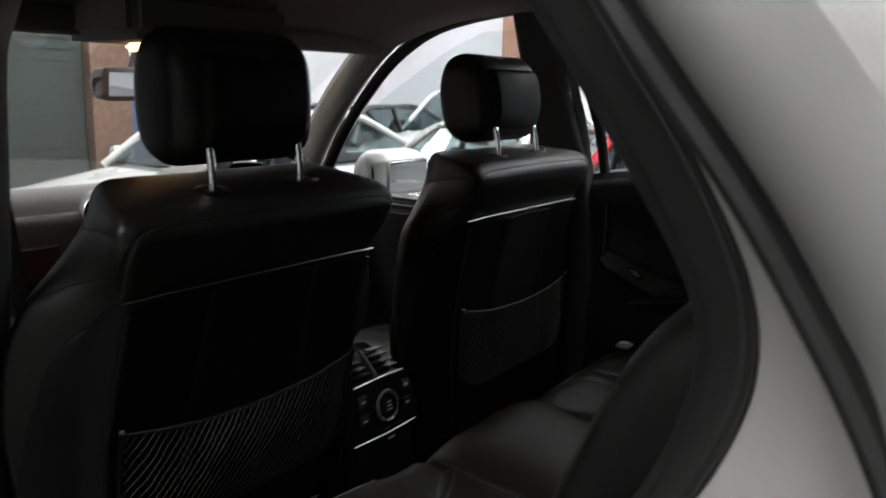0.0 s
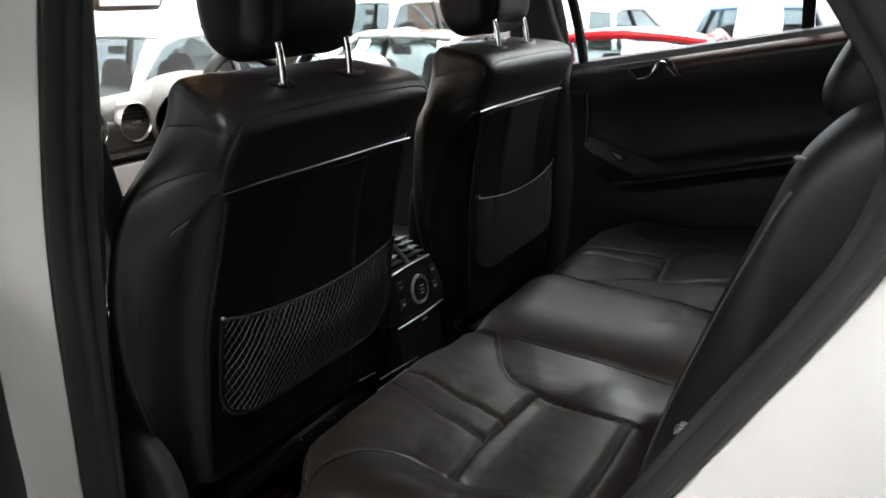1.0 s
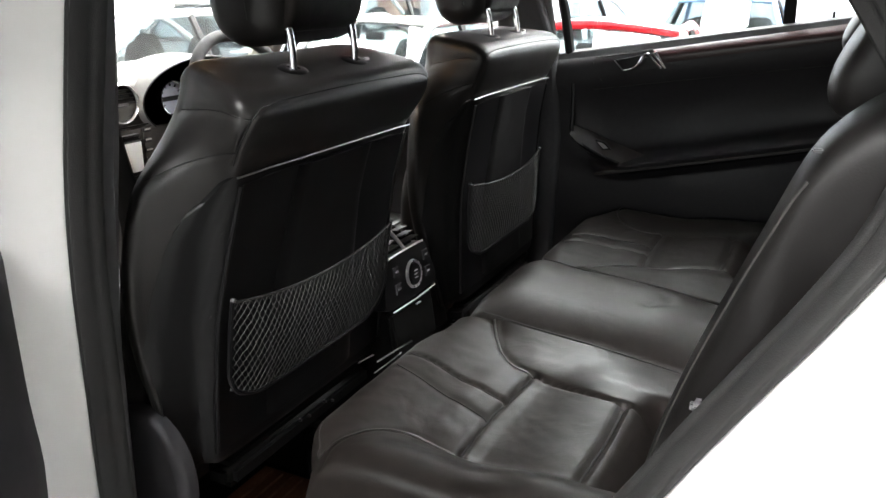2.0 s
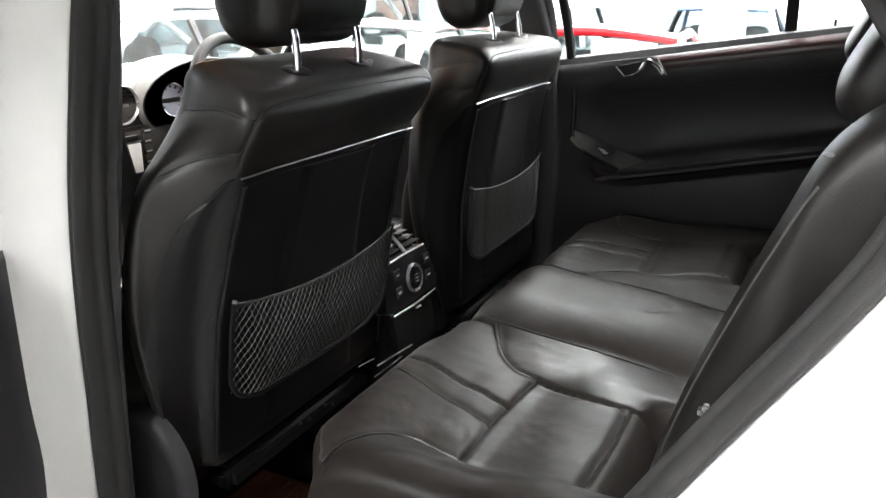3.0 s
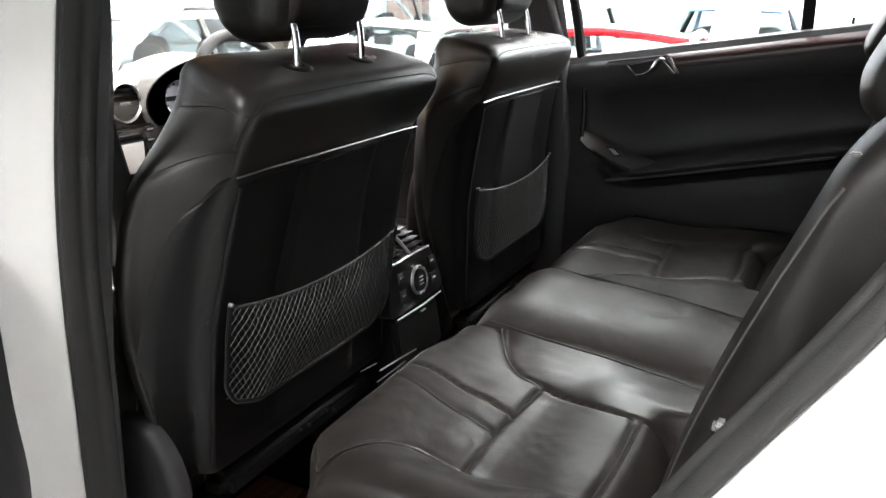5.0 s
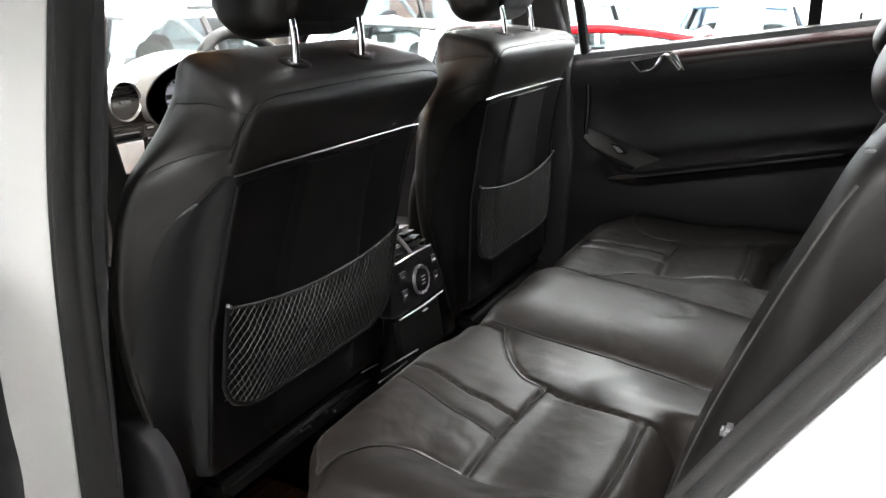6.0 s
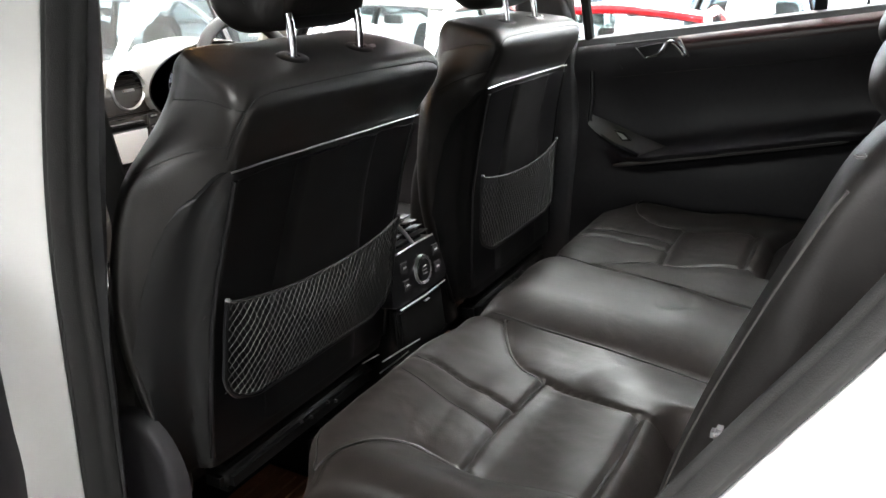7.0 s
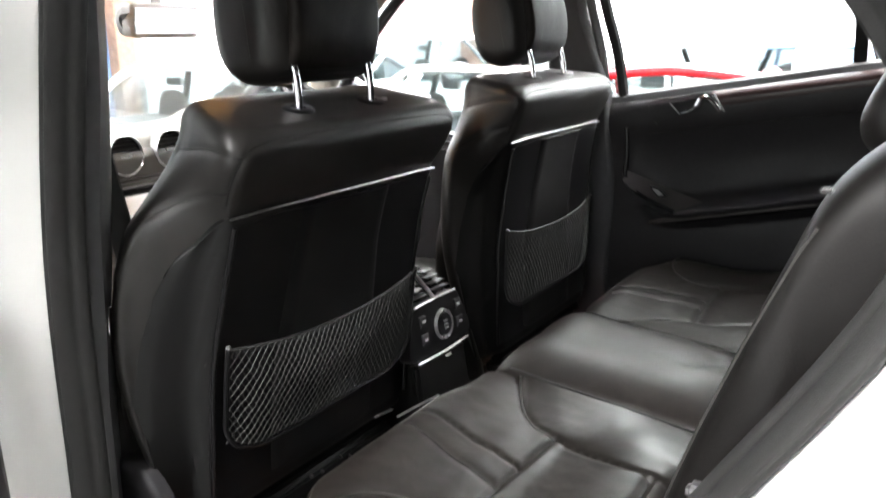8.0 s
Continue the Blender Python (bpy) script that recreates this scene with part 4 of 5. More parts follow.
    hem = [net_point(-1, 1.02)] + [net_point(-1, t) for t in (0.7, 0.4, 0.15)] + [net_point(u, 0.0) for u in np.linspace(-0.93, 0.93, 17)] + [net_point(1, t) for t in (0.15, 0.4, 0.7)] + [net_point(1, 1.02)]
    p("net_frame", tube(smooth_path(hem, 3), 0.0034, 8), GLOSS, "gloss black net frame")
    for s in (-1, 1):
        c = net_point(s, 1.0)
        p("net_hook", lathe([(0.0, -0.004), (0.0028, -0.003), (0.0028, 0.003), (0.0, 0.004)], 10, "y", c + Vector((0, -0.002, 0.004))), GREYBIT)
    # head restraint
    hp = [(0.004, 1.330), (-0.002, 1.38), (0.004, 1.438), (0.024, 1.468), (0.060, 1.480), (0.096, 1.466), (0.116, 1.42), (0.116, 1.36), (0.102, 1.322), (0.068, 1.302), (0.026, 1.308)]
    p("head_restraint", rounded_extrude([(y + 0.020, z) for y, z in hp], 0.121, 0.036, 6, 9), LEATHER, "padded black leather head restraint")
    cover = [(-0.012, 1.345), (-0.018, 1.385), (-0.014, 1.425), (-0.004, 1.440), (0.022, 1.444), (0.030, 1.40), (0.024, 1.33), (0.006, 1.322)]
    p("rear_cover", rounded_extrude([(y + 0.020, z) for y, z in cover], 0.088, 0.012, 6, 6), LEATHER_SOFT, "smooth rear cover of the head restraint")
    for s in (-1, 1):
        x = s * 0.077
        p("post", tube(smooth_path([(x, 0.020, 1.262), (x, 0.020, 1.30), (x, 0.025, 1.330), (x, 0.040, 1.36)], 5), 0.0060, 12), CHROME, "chrome head restraint post")
        bm = lathe([(0.0, 0.0008), (0.0085, 0.0008), (0.0095, 0.0020), (0.0190, 0.0016), (0.0215, -0.0005), (0.022, -0.006)], 28)
        o = p("post_collar", bm, GLOSS, "black post collar")
        loc, nor, _, _ = skin.ray_cast(Vector((x, 0.020, 1.4)), Vector((0, 0, -1)))
        turned(o, Matrix.Translation(loc) @ nor.to_track_quat("Z", "Y").to_matrix().to_4x4() @ Matrix.Diagonal((1.2, 0.9, 1, 1)))
    loc, nor, _, _ = skin.ray_cast(Vector((0.104, 0.016, 1.4)), Vector((0, 0, -1)))
    turned(p("release_button", box(-0.006, 0.006, -0.004, 0.004, -0.002, 0.0035, 0.0015), SILVER), Matrix.Translation(loc))
    # seat cushion and base
    cp = [(0.16, 0.66), (0.16, 0.76), (0.24, 0.80), (0.42, 0.805), (0.60, 0.825), (0.66, 0.80), (0.67, 0.74), (0.62, 0.68), (0.40, 0.64)]
    subsurf(p("cushion", pillow(cp, lambda z: 0.255, 6, 16, 3), LEATHER, "black leather seat cushion"))
    for s in (-1, 1):
        p("side_bolster", tube(smooth_path([(s * 0.250, 0.150, 0.68), (s * 0.252, 0.158, 0.84), (s * 0.250, 0.146, 0.96), (s * 0.235, 0.128, 1.03)], 4), 0.036, 12), LEATHER, "padded side bolster")
    p("base_frame", box(-0.21, 0.21, 0.30, 0.58, 0.50, 0.66, 0.03, 3), PLASTIC, "black seat base")
    for s in (-1, 1):
        p("seat_rail", box(s * 0.19 - 0.025, s * 0.19 + 0.025, 0.22, 0.66, 0.42, 0.51, 0.008), GLOSS)
    p("lower_valance", box(-0.20, 0.20, 0.085, 0.14, 0.655, 0.70, 0.014, 3), MATTBLACK)
    for x, z in ((-0.027, 0.692), (-0.002, 0.687), (0.045, 0.691), (0.067, 0.682)):
        p("wiring_clip", lathe([(0.0, 0.080), (0.0022, 0.081), (0.0030, 0.086)], 10, "y", (x, 0, z)), SATIN)
    return tagged(e, "black leather front seat with map net and chrome-posted head restraint", "car seat", "front seats")


fs = front_seat(1, 0.215)
fs.matrix_basis = Matrix.Translation((-0.322, 0.0, 0.42))
# the driver's seat stands a little more upright
front_seat(-1, 0.325).matrix_basis = pose(0.395, 0.0, 1.166, -7) @ Matrix.Translation((0, 0, 0.42 - 1.157))

cap = part("recliner_cover", lathe([(0.0, 0.006), (0.050, 0.0065), (0.068, 0.0075), (0.076, 0.0070), (0.082, 0.0035), (0.0855, -0.003), (0.087, -0.016)], 48, "x"), PLASTIC, fs, "round black recliner cover")
cap.matrix_parent_inverse = Matrix.Translation((0, 0, -0.42))
turned(cap, Matrix.Translation((-0.304, 0.142, 0.735)) @ Matrix.Diagonal((-1, 0.94, 1.20, 1)))

# ---- rear bench -------------------------------------------------------------
def groove(x, y, line, w=0.006):
    """1 on the line, falling off with w."""
    best = 1e9
    for (ax, ay), (bx, by) in zip(line[:-1], line[1:]):
        dx, dy = bx - ax, by - ay
        t = max(0.0, min(1.0, ((x - ax) * dx + (y - ay) * dy) / (dx * dx + dy * dy)))
        best = min(best, math.hypot(x - ax - t * dx, y - ay - t * dy))
    return math.exp(-(best / w) ** 2)


def cushion(name, x0, x1, y0, y1, height, nx, ny, material, parent, label, base=0.60, edge=0.05, p=3.0, front=None, sides=(1, 1)):
    """A padded seat pad from a height function, closed below."""
    rings = []
    for i in range(nx + 1):
        u = -1 + 2 * i / nx
        u = math.copysign(1 - (1 - abs(u)) ** 1.25, u)
        ring = []
        for k in range(ny + 1):
            t = k / ny
            xx = x0 + (x1 - x0) * (u + 1) / 2
            f = y0 + (front(xx) if front else 0.0)
            yy = f + (y1 - f) * t ** 1.15
            e = min((xx - x0) / sides[0], (x1 - xx) / sides[1]) / edge
            h = height(xx, yy)
            if e < 1:
                h -= (edge * 0.8) * (1 - (1 - (1 - e) ** p) ** (1 / p)) * (sides[0] if xx - x0 < x1 - xx else sides[1])
            d = (f - yy) / 0.06
            if d < 1:
                h -= 0.05 * (1 - (1 - (1 - max(0, d)) ** 2.4) ** (1 / 2.4))
            ring.append((xx, yy, h))
        fx, fy, fz = ring[0]
        ring = [(fx, fy - 0.06, base), (fx, fy - 0.020, base + 0.01), (fx, fy - 0.004, (base + fz) / 2), (fx, fy, fz - 0.012)] + ring
        rings.append(ring)
    rings = [[(a[0], a[1], base) for a in rings[0]]] + rings + [[(a[0], a[1], base) for a in rings[-1]]]
    return part(name, loft(rings, False, False), material, parent, label)


rb = tagged(empty("rear_bench", 0, 0, 0), "black leather rear bench with stitched cushions and backrests", "car seat")

PAN = [(-0.252, -0.288), (-0.345, -0.281), (-0.402, -0.277), (-0.506, -0.281)]
RIB1 = [(-0.345, -0.281), (-0.326, -0.19), (-0.300, -0.102)]
RIB2 = [(-0.402, -0.277), (-0.380, -0.19), (-0.348, -0.105)]
ARC_IN = [(-0.129, -0.172), (-0.152, -0.184), (-0.206, -0.216), (-0.240, -0.252), (-0.252, -0.288), (-0.266, -0.335), (-0.282, -0.39), (-0.292, -0.45), (-0.292, -0.55)]
ARC_OUT = [(-0.622, -0.152), (-0.592, -0.148), (-0.556, -0.155), (-0.520, -0.172), (-0.499, -0.200), (-0.495, -0.228), (-0.506, -0.281), (-0.512, -0.35), (-0.512, -0.43), (-0.508, -0.55)]
PAN_BACK = [(-0.292, -0.438), (-0.390, -0.440), (-0.512, -0.434)]


def crease(y):
    """Height of the seams beside the centre cushion."""
    return interp(y, [-0.62, -0.49, -0.435, -0.34, -0.235, -0.17, -0.10], [0.795, 0.803, 0.811, 0.823, 0.833, 0.842, 0.846])


def left_h(x, y, outer=0.040):
    h = 0.818 + 0.020 * sm(-0.27, -0.12, y) + 0.012 * sm(-0.30, -0.42, y)
    h -= 0.007 * sm(-0.272, -0.310, y) * sm(-0.535, -0.49, x) * sm(-0.225, -0.285, x)      # pan sits lower
    h += outer * sm(-0.49, -0.59, x) * sm(-0.10, -0.26, y)                                 # outer bolster
    xs = interp(y, [-0.55, -0.45, -0.39, -0.335, -0.288, -0.252, -0.216, -0.184, -0.172], [-0.292, -0.292, -0.282, -0.266, -0.252, -0.240, -0.206, -0.152, -0.135])
    h -= 0.10 * sm(-0.446, -0.53, y) * sm(-0.54, -0.50, x) * sm(-0.24, -0.30, x)
    k = max(0.0, min(1.0, (x - xs) / (-0.128 - xs)))
    k = (0.6 * k + 0.4 * k * k) * sm(-0.13, -0.19, y)
    h = h * (1 - k) + (crease(y) + 0.003) * k                                              # inner bolster
    for ln, w, d in ((PAN_BACK, 0.0065, 0.008), (PAN, 0.0046, 0.0065), (RIB1, 0.0042, 0.0050), (RIB2, 0.007, 0.0030), (ARC_IN, 0.0042, 0.0048), (ARC_OUT, 0.0045, 0.0036)):
        h -= d * groove(x, y, ln, w)
    # leather swells between the seams and wrinkles where it is sat on
    h += 0.0035 * (1 - sm(0.0, 0.035, abs(y + 0.235))) * sm(-0.50, -0.44, x) * sm(-0.24, -0.30, x)
    h += 0.0014 * noise.noise(Vector((x * 14, y * 14, 1.3))) + 0.0005 * noise.noise(Vector((x * 45, y * 30, 4.0)))
    worn = groove(x, y, [(-0.40, -0.13), (-0.47, -0.18), (-0.45, -0.24)], 0.05) + 0.7 * groove(x, y, [(-0.36, -0.31), (-0.44, -0.36)], 0.05)
    h += 0.0011 * worn * noise.noise(Vector((x * 22 + y * 40, y * 70 - x * 60, 2.2)))
    return h


FAR_BACK = 0.035        # the far cushion lies a little further back


def far_h(x, y):
    return left_h(0.06 - x, y + FAR_BACK, 0.016)


cushion("seat_cushion", -0.635, -0.130, -0.072, -0.62, left_h, 130, 140, LEATHER_SOFT, rb, "worn black leather outer cushion",
        front=lambda x: -0.062 * sm(-0.51, -0.635, x) - 0.018 * sm(-0.26, -0.16, x), sides=(1, 0.08))
cushion("seat_cushion", 0.190, 0.695, -0.072 - FAR_BACK, -0.62, far_h, 110, 110, LEATHER_SOFT, rb, "worn black leather outer cushion",
        front=lambda x: -0.050 * sm(0.55, 0.695, x) - 0.018 * sm(0.30, 0.20, x), sides=(0.08, 1))


def mid_h(x, y):
    u = abs((x - 0.03) / 0.158)
    h = crease(y) + (0.026 + 0.012 * sm(-0.15, -0.45, y)) * (1 - u ** 2.6) - 0.012 * sm(-0.2, -0.10, y) * (1 - u)
    h += 0.003 * noise.noise(Vector((x * 10, y * 10, 7.7)))
    h -= 0.004 * groove(x, y, [(0.02, -0.40), (0.05, -0.43), (0.09, -0.42)], 0.010)
    return h


cushion("centre_cushion", -0.126, 0.186, -0.112, -0.62, mid_h, 60, 64, LEATHER_SOFT, rb, "raised black leather centre cushion", edge=0.012, p=2.0)


def seam_on(line, hfun, r=0.0022, mirror=False, lift=0.0):
    pts = [((0.06 - x if mirror else x), y - (FAR_BACK if mirror else 0.0), hfun(x, y, 0.016 if mirror else 0.040) + lift) for x, y in [(p.x, p.y) for p in smooth_path([(a, b, 0) for a, b in line], 5)]]
    return tube(pts, r, 6)


for mir in (False, True):
    part("piping", seam_on(ARC_IN[:5], left_h, 0.0018, mir, 0.0025), PIPING, rb)
    part("piping", seam_on(ARC_OUT[:7], left_h, 0.0013, mir, 0.002), PIPING, rb)
    for line in (PAN, RIB1, RIB2, PAN_BACK):
        part("pan_seam", seam_on(line, left_h, 0.0013, mir, 0.0012), DARKTHREAD, rb)
for mir in (False, True):
    edge = [(x, -0.088 - 0.062 * sm(-0.51, -0.635, x) - 0.018 * sm(-0.26, -0.16, x)) for x in np.linspace(-0.605, -0.20, 16)]
    edge = [(-0.628, -0.30), (-0.628, -0.24), (-0.622, -0.19)] + edge
    def edge_h(x, y, outer):
        return left_h(x, y, outer) - 0.013 - 0.010 * sm(-0.60, -0.63, x)
    part("edge_piping", seam_on(edge, edge_h, 0.0020, mir, 0.0), PIPING, rb)
# black bars laid along both seams paint the darkness of the creases
for x in (-0.127, 0.187):
    part("centre_crease_line", tube([(x, y, crease(y) + 0.003) for y in np.linspace(-0.15, -0.55, 20)], 0.0016, 6), DARKTHREAD, rb)

# backrests
BZ = [0.74, 0.85, 0.964, 1.008, 1.055, 1.108, 1.150, 1.192, 1.225, 1.259, 1.280, 1.300, 1.330]
BY = [-0.488, -0.508, -0.533, -0.544, -0.560, -0.579, -0.595, -0.611, -0.624, -0.639, -0.652, -0.672, -0.70]


def back_y(z):
    return interp(z, BZ, BY)


def backrest(x0, x1, label, bolster, set_back, top=1.30):
    prof = [(back_y(z), z) for z in (0.76, 0.86, 0.97, 1.05, 1.13, 1.20, top - 0.04)] + [(back_y(top) - 0.012, top), (back_y(top) - 0.06, top + 0.012), (back_y(top) - 0.10, top - 0.01), (-0.80, 1.15), (-0.72, 0.90), (-0.68, 0.76)]
    hw = (x1 - x0) / 2

    def sh(x, z):
        u = x / hw
        d = set_back
        if bolster < 0:
            d *= 1 - sm(0.30, 0.60, -u)
        elif bolster > 0:
            d -= 0.03 * sm(0.62, 0.95, u)
        return -d * sm(0.74, 0.9, z) * (1 - 0.8 * sm(1.22, 1.31, z))

    bm = pillow(prof, lambda z: hw * interp(z, [0.7, 1.15, 1.3], [1, 1, 0.94]), 9, 28, 3, sh)
    bm.transform(Matrix.Translation(((x0 + x1) / 2, 0, 0)))
    skin = surface_of(bm)
    # the darker leather paints in the shade on the backrests
    subsurf(part("backrest", bm, LEATHER_SHADED, rb, label))
    return skin


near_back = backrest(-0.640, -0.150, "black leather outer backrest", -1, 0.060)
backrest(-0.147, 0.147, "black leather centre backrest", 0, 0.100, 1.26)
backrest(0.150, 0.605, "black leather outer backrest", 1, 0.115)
# side bolster seam and button of the near backrest
sp = [near_back.ray_cast(Vector((-0.618, -0.2, z)), Vector((0, -1, 0)))[0] for z in np.linspace(0.90, 1.235, 20)]
sp = [q for q in sp if q]
part("piping", tube(sp, 0.0018, 6), PIPING, rb)
part("release_button", box(-0.626, -0.618, back_y(1.262) - 0.004, back_y(1.262) + 0.004, 1.260, 1.263, 0.001), SATIN, rb, "grey release button")
part("side_cover", box(-0.630, -0.604, -0.86, -0.600, 0.72, 1.02, 0.01, 2), PLASTIC, rb)


def rear_head(x):
    hp = [(-0.646, 1.265), (-0.637, 1.288), (-0.645, 1.316), (-0.662, 1.350), (-0.69, 1.405), (-0.725, 1.425), (-0.76, 1.40), (-0.775, 1.33), (-0.74, 1.262), (-0.68, 1.25)]
    e = part("head_restraint", pillow(hp, lambda z: 0.125, 5, 16, 3), LEATHER, rb, "black leather head restraint")
    turned(e, Matrix.Translation((x, 0, 0)))
    subsurf(e)


rear_head(-0.36)
rear_head(0.40)
part("bench_base", box(-0.60, 0.60, -0.72, -0.16, 0.42, 0.62, 0.02), PLASTIC, rb, "black bench base")
# belt anchor behind the seal
part("belt_guide", box(-0.650, -0.634, -0.583, -0.570, 1.025, 1.038, 0.004, 3), TRIMGREY, body, "grey belt guide")

# ---- centre console with rear vents ------------------------------------------
cc = tagged(empty("centre_console", 0, 0.06, 0.42), "black centre console with rear air vents and dial", "console")


def cpart(name, bm, material, label="", smooth=True):
    o = part(name, bm, material, cc, label, smooth)
    o.matrix_parent_inverse = Matrix.Translation((0, -0.06, -0.42))
    return o


cpr = [(0.060, 0.42), (0.064, 0.74), (0.058, 0.80), (0.072, 0.880), (0.108, 0.918), (0.135, 0.928), (0.20, 0.926), (0.30, 0.920), (0.40, 0.89), (0.42, 0.70), (0.42, 0.42)]
subsurf(cpart("console_body", pillow(cpr, lambda z: interp(z, [0.42, 0.80, 0.90, 0.96], [0.098, 0.090, 0.058, 0.040]), 8, 14, 3), MATTBLACK, "black console body"))
tilt = pose(-0.014, 0.070, 0.857, -9, 0, 0)


def face(bm):
    bm.transform(tilt)
    return bm


def plate(outline, y0, y1, bevel=0.003, slope=0.0):
    """A flat piece with an outline (x, z), from depth y0 to y1, leaning back by slope with height."""
    pts = [(p.x, p.z) for p in smooth_path([(x, 0, z) for x, z in outline], 4, True)]
    bm = loft([[(x, y + slope * z, z) for x, z in pts] for y in (y0, y1)])
    bmesh.ops.bevel(bm, geom=[e for e in bm.edges if abs(e.verts[0].co.y - slope * e.verts[0].co.z - y0) < 1e-6 and abs(e.verts[1].co.y - slope * e.verts[1].co.z - y0) < 1e-6],
                    offset=bevel, segments=2, affect="EDGES", clamp_overlap=True)
    return bm


def mirrored(half):
    return half + [(-x, z) for x, z in half[::-1]]


cpart("control_panel", face(plate(mirrored([(0.060, 0.036), (0.074, 0.028), (0.090, -0.004), (0.100, -0.034), (0.101, -0.052), (0.088, -0.058), (0.045, -0.060)]), -0.012, 0.02)), GLOSS, "dark grey climate control panel")
cpart("panel_band", face(tube(smooth_path([(-0.068, -0.012, 0.0365), (0.0, -0.0135, 0.0385), (0.068, -0.012, 0.0365)], 5), 0.0022, 8)), SILVER, "silver band below the vents")
cpart("panel_edge", face(tube(smooth_path([(0.066, -0.010, 0.036), (0.082, -0.010, 0.012), (0.094, -0.010, -0.018), (0.101, -0.010, -0.048)], 5), 0.0012, 6)), PIPING)
cpart("lower_band", face(tube([(-0.085, -0.016, -0.0625), (0.0, -0.019, -0.0635), (0.085, -0.016, -0.0625)], 0.0014, 6)), SILVER)
cpart("vent_box", face(plate(mirrored([(0.035, 0.092), (0.052, 0.084), (0.066, 0.060), (0.070, 0.040), (0.035, 0.0375)]), 0.006, 0.05, 0.002, 0.55)), MATTBLACK, "black rear vent housing")
for k in range(4):
    z = 0.048 + k * 0.0105
    for s in (-1, 1):
        w = 0.030 - 0.0045 * k
        cpart("vent_slat", face(box(s * 0.037 - w, s * 0.037 + w * 0.95, -0.006 + k * 0.0085, 0.012 + k * 0.0085, z - 0.0011, z + 0.0011, 0.0004)), GLOSS)
cpart("vent_divider", face(tube([(-0.004, -0.012, 0.038), (-0.004, 0.002, 0.058), (-0.004, 0.026, 0.086)], 0.0036, 8)), SILVER, "silver vent divider")
for s in (-1, 1):
    cpart("vent_tab", face(box(s * 0.034 - 0.006, s * 0.034 + 0.006, 0.000, 0.006, 0.0572, 0.0602, 0.0008)), GREYBIT)
cpart("dial_ring", face(lathe([(0.0235, -0.006), (0.0250, -0.017), (0.0278, -0.018), (0.0290, -0.008)], 36, "y", (0.012, 0, -0.016))), SILVER, "satin silver dial ring")
cpart("dial", face(lathe([(0.0, -0.019), (0.021, -0.0185), (0.0238, -0.010)], 30, "y", (0.012, 0, -0.016))), GLOSS, "black rotary dial")
for k in range(12):
    bm = box(-0.0008, 0.0008, -0.0192, -0.0178, 0.0252, 0.0276)
    bm.transform(Matrix.Translation((0.012, 0, -0.016)) @ Matrix.Rotation(k * math.pi / 6, 4, "Y"))
    cpart("dial_tick", face(bm), GLOSS)
for k in range(3):
    cpart("dial_mark", face(box(0.006, 0.018, -0.0206, -0.0188, -0.024 + k * 0.007, -0.0225 + k * 0.007)), MARK)
for s, x in ((-1, -0.052), (1, 0.066)):
    for k in range(2):
        cpart("button", face(box(x - 0.013, x + 0.013, -0.016, -0.010, -0.038 + k * 0.034, -0.014 + k * 0.034, 0.003)), PLASTIC)
        cpart("button_mark", face(box(x - 0.005, x + 0.005, -0.0172, -0.0162, -0.028 + k * 0.034, -0.025 + k * 0.034)), MARK)
cpart("latch", face(box(0.008, 0.026, -0.013, -0.008, -0.080, -0.0775, 0.001)), SILVER)
cpart("ashtray_flap", face(box(-0.085, 0.085, -0.008, 0.01, -0.165, -0.066, 0.008, 3)), MATTBLACK, "black drawer flap")
cpart("floor_trim", tube(smooth_path([(-0.203, 0.020, 0.748), (-0.14, 0.017, 0.745), (-0.075, 0.020, 0.736)], 5), 0.0014, 6), SILVER, "bright drawer edge")
cpart("floor_trim", tube(smooth_path([(-0.213, 0.020, 0.731), (-0.165, 0.018, 0.731), (-0.116, 0.020, 0.729)], 5), 0.0010, 6), SILVER)
cpart("floor_trim", tube(smooth_path([(-0.264, 0.020, 0.773), (-0.24, 0.019, 0.771), (-0.215, 0.020, 0.767)], 5), 0.0010, 6), SILVER)

# ---- dashboard -------------------------------------------------------------------
db = tagged(empty("dashboard", 0, 1.0, 0.8), "grey dashboard with round chrome-ringed vents", "dashboard")


def bpart(name, bm, material, label="", smooth=True):
    o = part(name, bm, material, db, label, smooth)
    o.matrix_parent_inverse = Matrix.Translation((0, -1.0, -0.8))
    return o


dp = [(0.985, 0.80), (0.955, 0.92), (0.945, 1.04), (0.950, 1.115), (0.970, 1.150), (1.03, 1.160), (1.20, 1.115), (1.36, 1.045), (1.36, 0.80)]
rings = []
for x in np.linspace(-0.70, 0.70, 41):
    hood = math.exp(-(abs((x - 0.37) / 0.17)) ** 4)
    ring = []
    for p0 in smooth_path([(0, a, b) for a, b in dp], 4, True):
        y, z = p0.y, p0.z
        top = sm(1.08, 1.16, z) * (1 - sm(1.02, 1.28, y))
        z += 0.012 * hood * top
        y -= 0.010 * hood * sm(1.08, 1.15, z) * (1 - sm(1.0, 1.2, y))
        y += 0.10 * (x / 0.7) ** 2 * 0.5
        ring.append((x, y, z))
    rings.append(ring)
bpart("dash_top", loft(rings), DASHTOP, "grey grained dashboard skin")


# fascia in a darker grey paints in the shading down the dashboard's face
fascia = []
for x in np.linspace(-0.69, 0.69, 41):
    y0 = 0.05 * (x / 0.7) ** 2
    fascia.append([(x, y + y0, z) for y, z in ((0.990, 0.80), (0.956, 0.86), (0.946, 0.94), (0.9365, 1.02), (0.934, 1.062), (0.931, 1.086), (0.934, 1.102), (0.944, 1.110), (0.975, 1.10), (1.0, 0.80))])
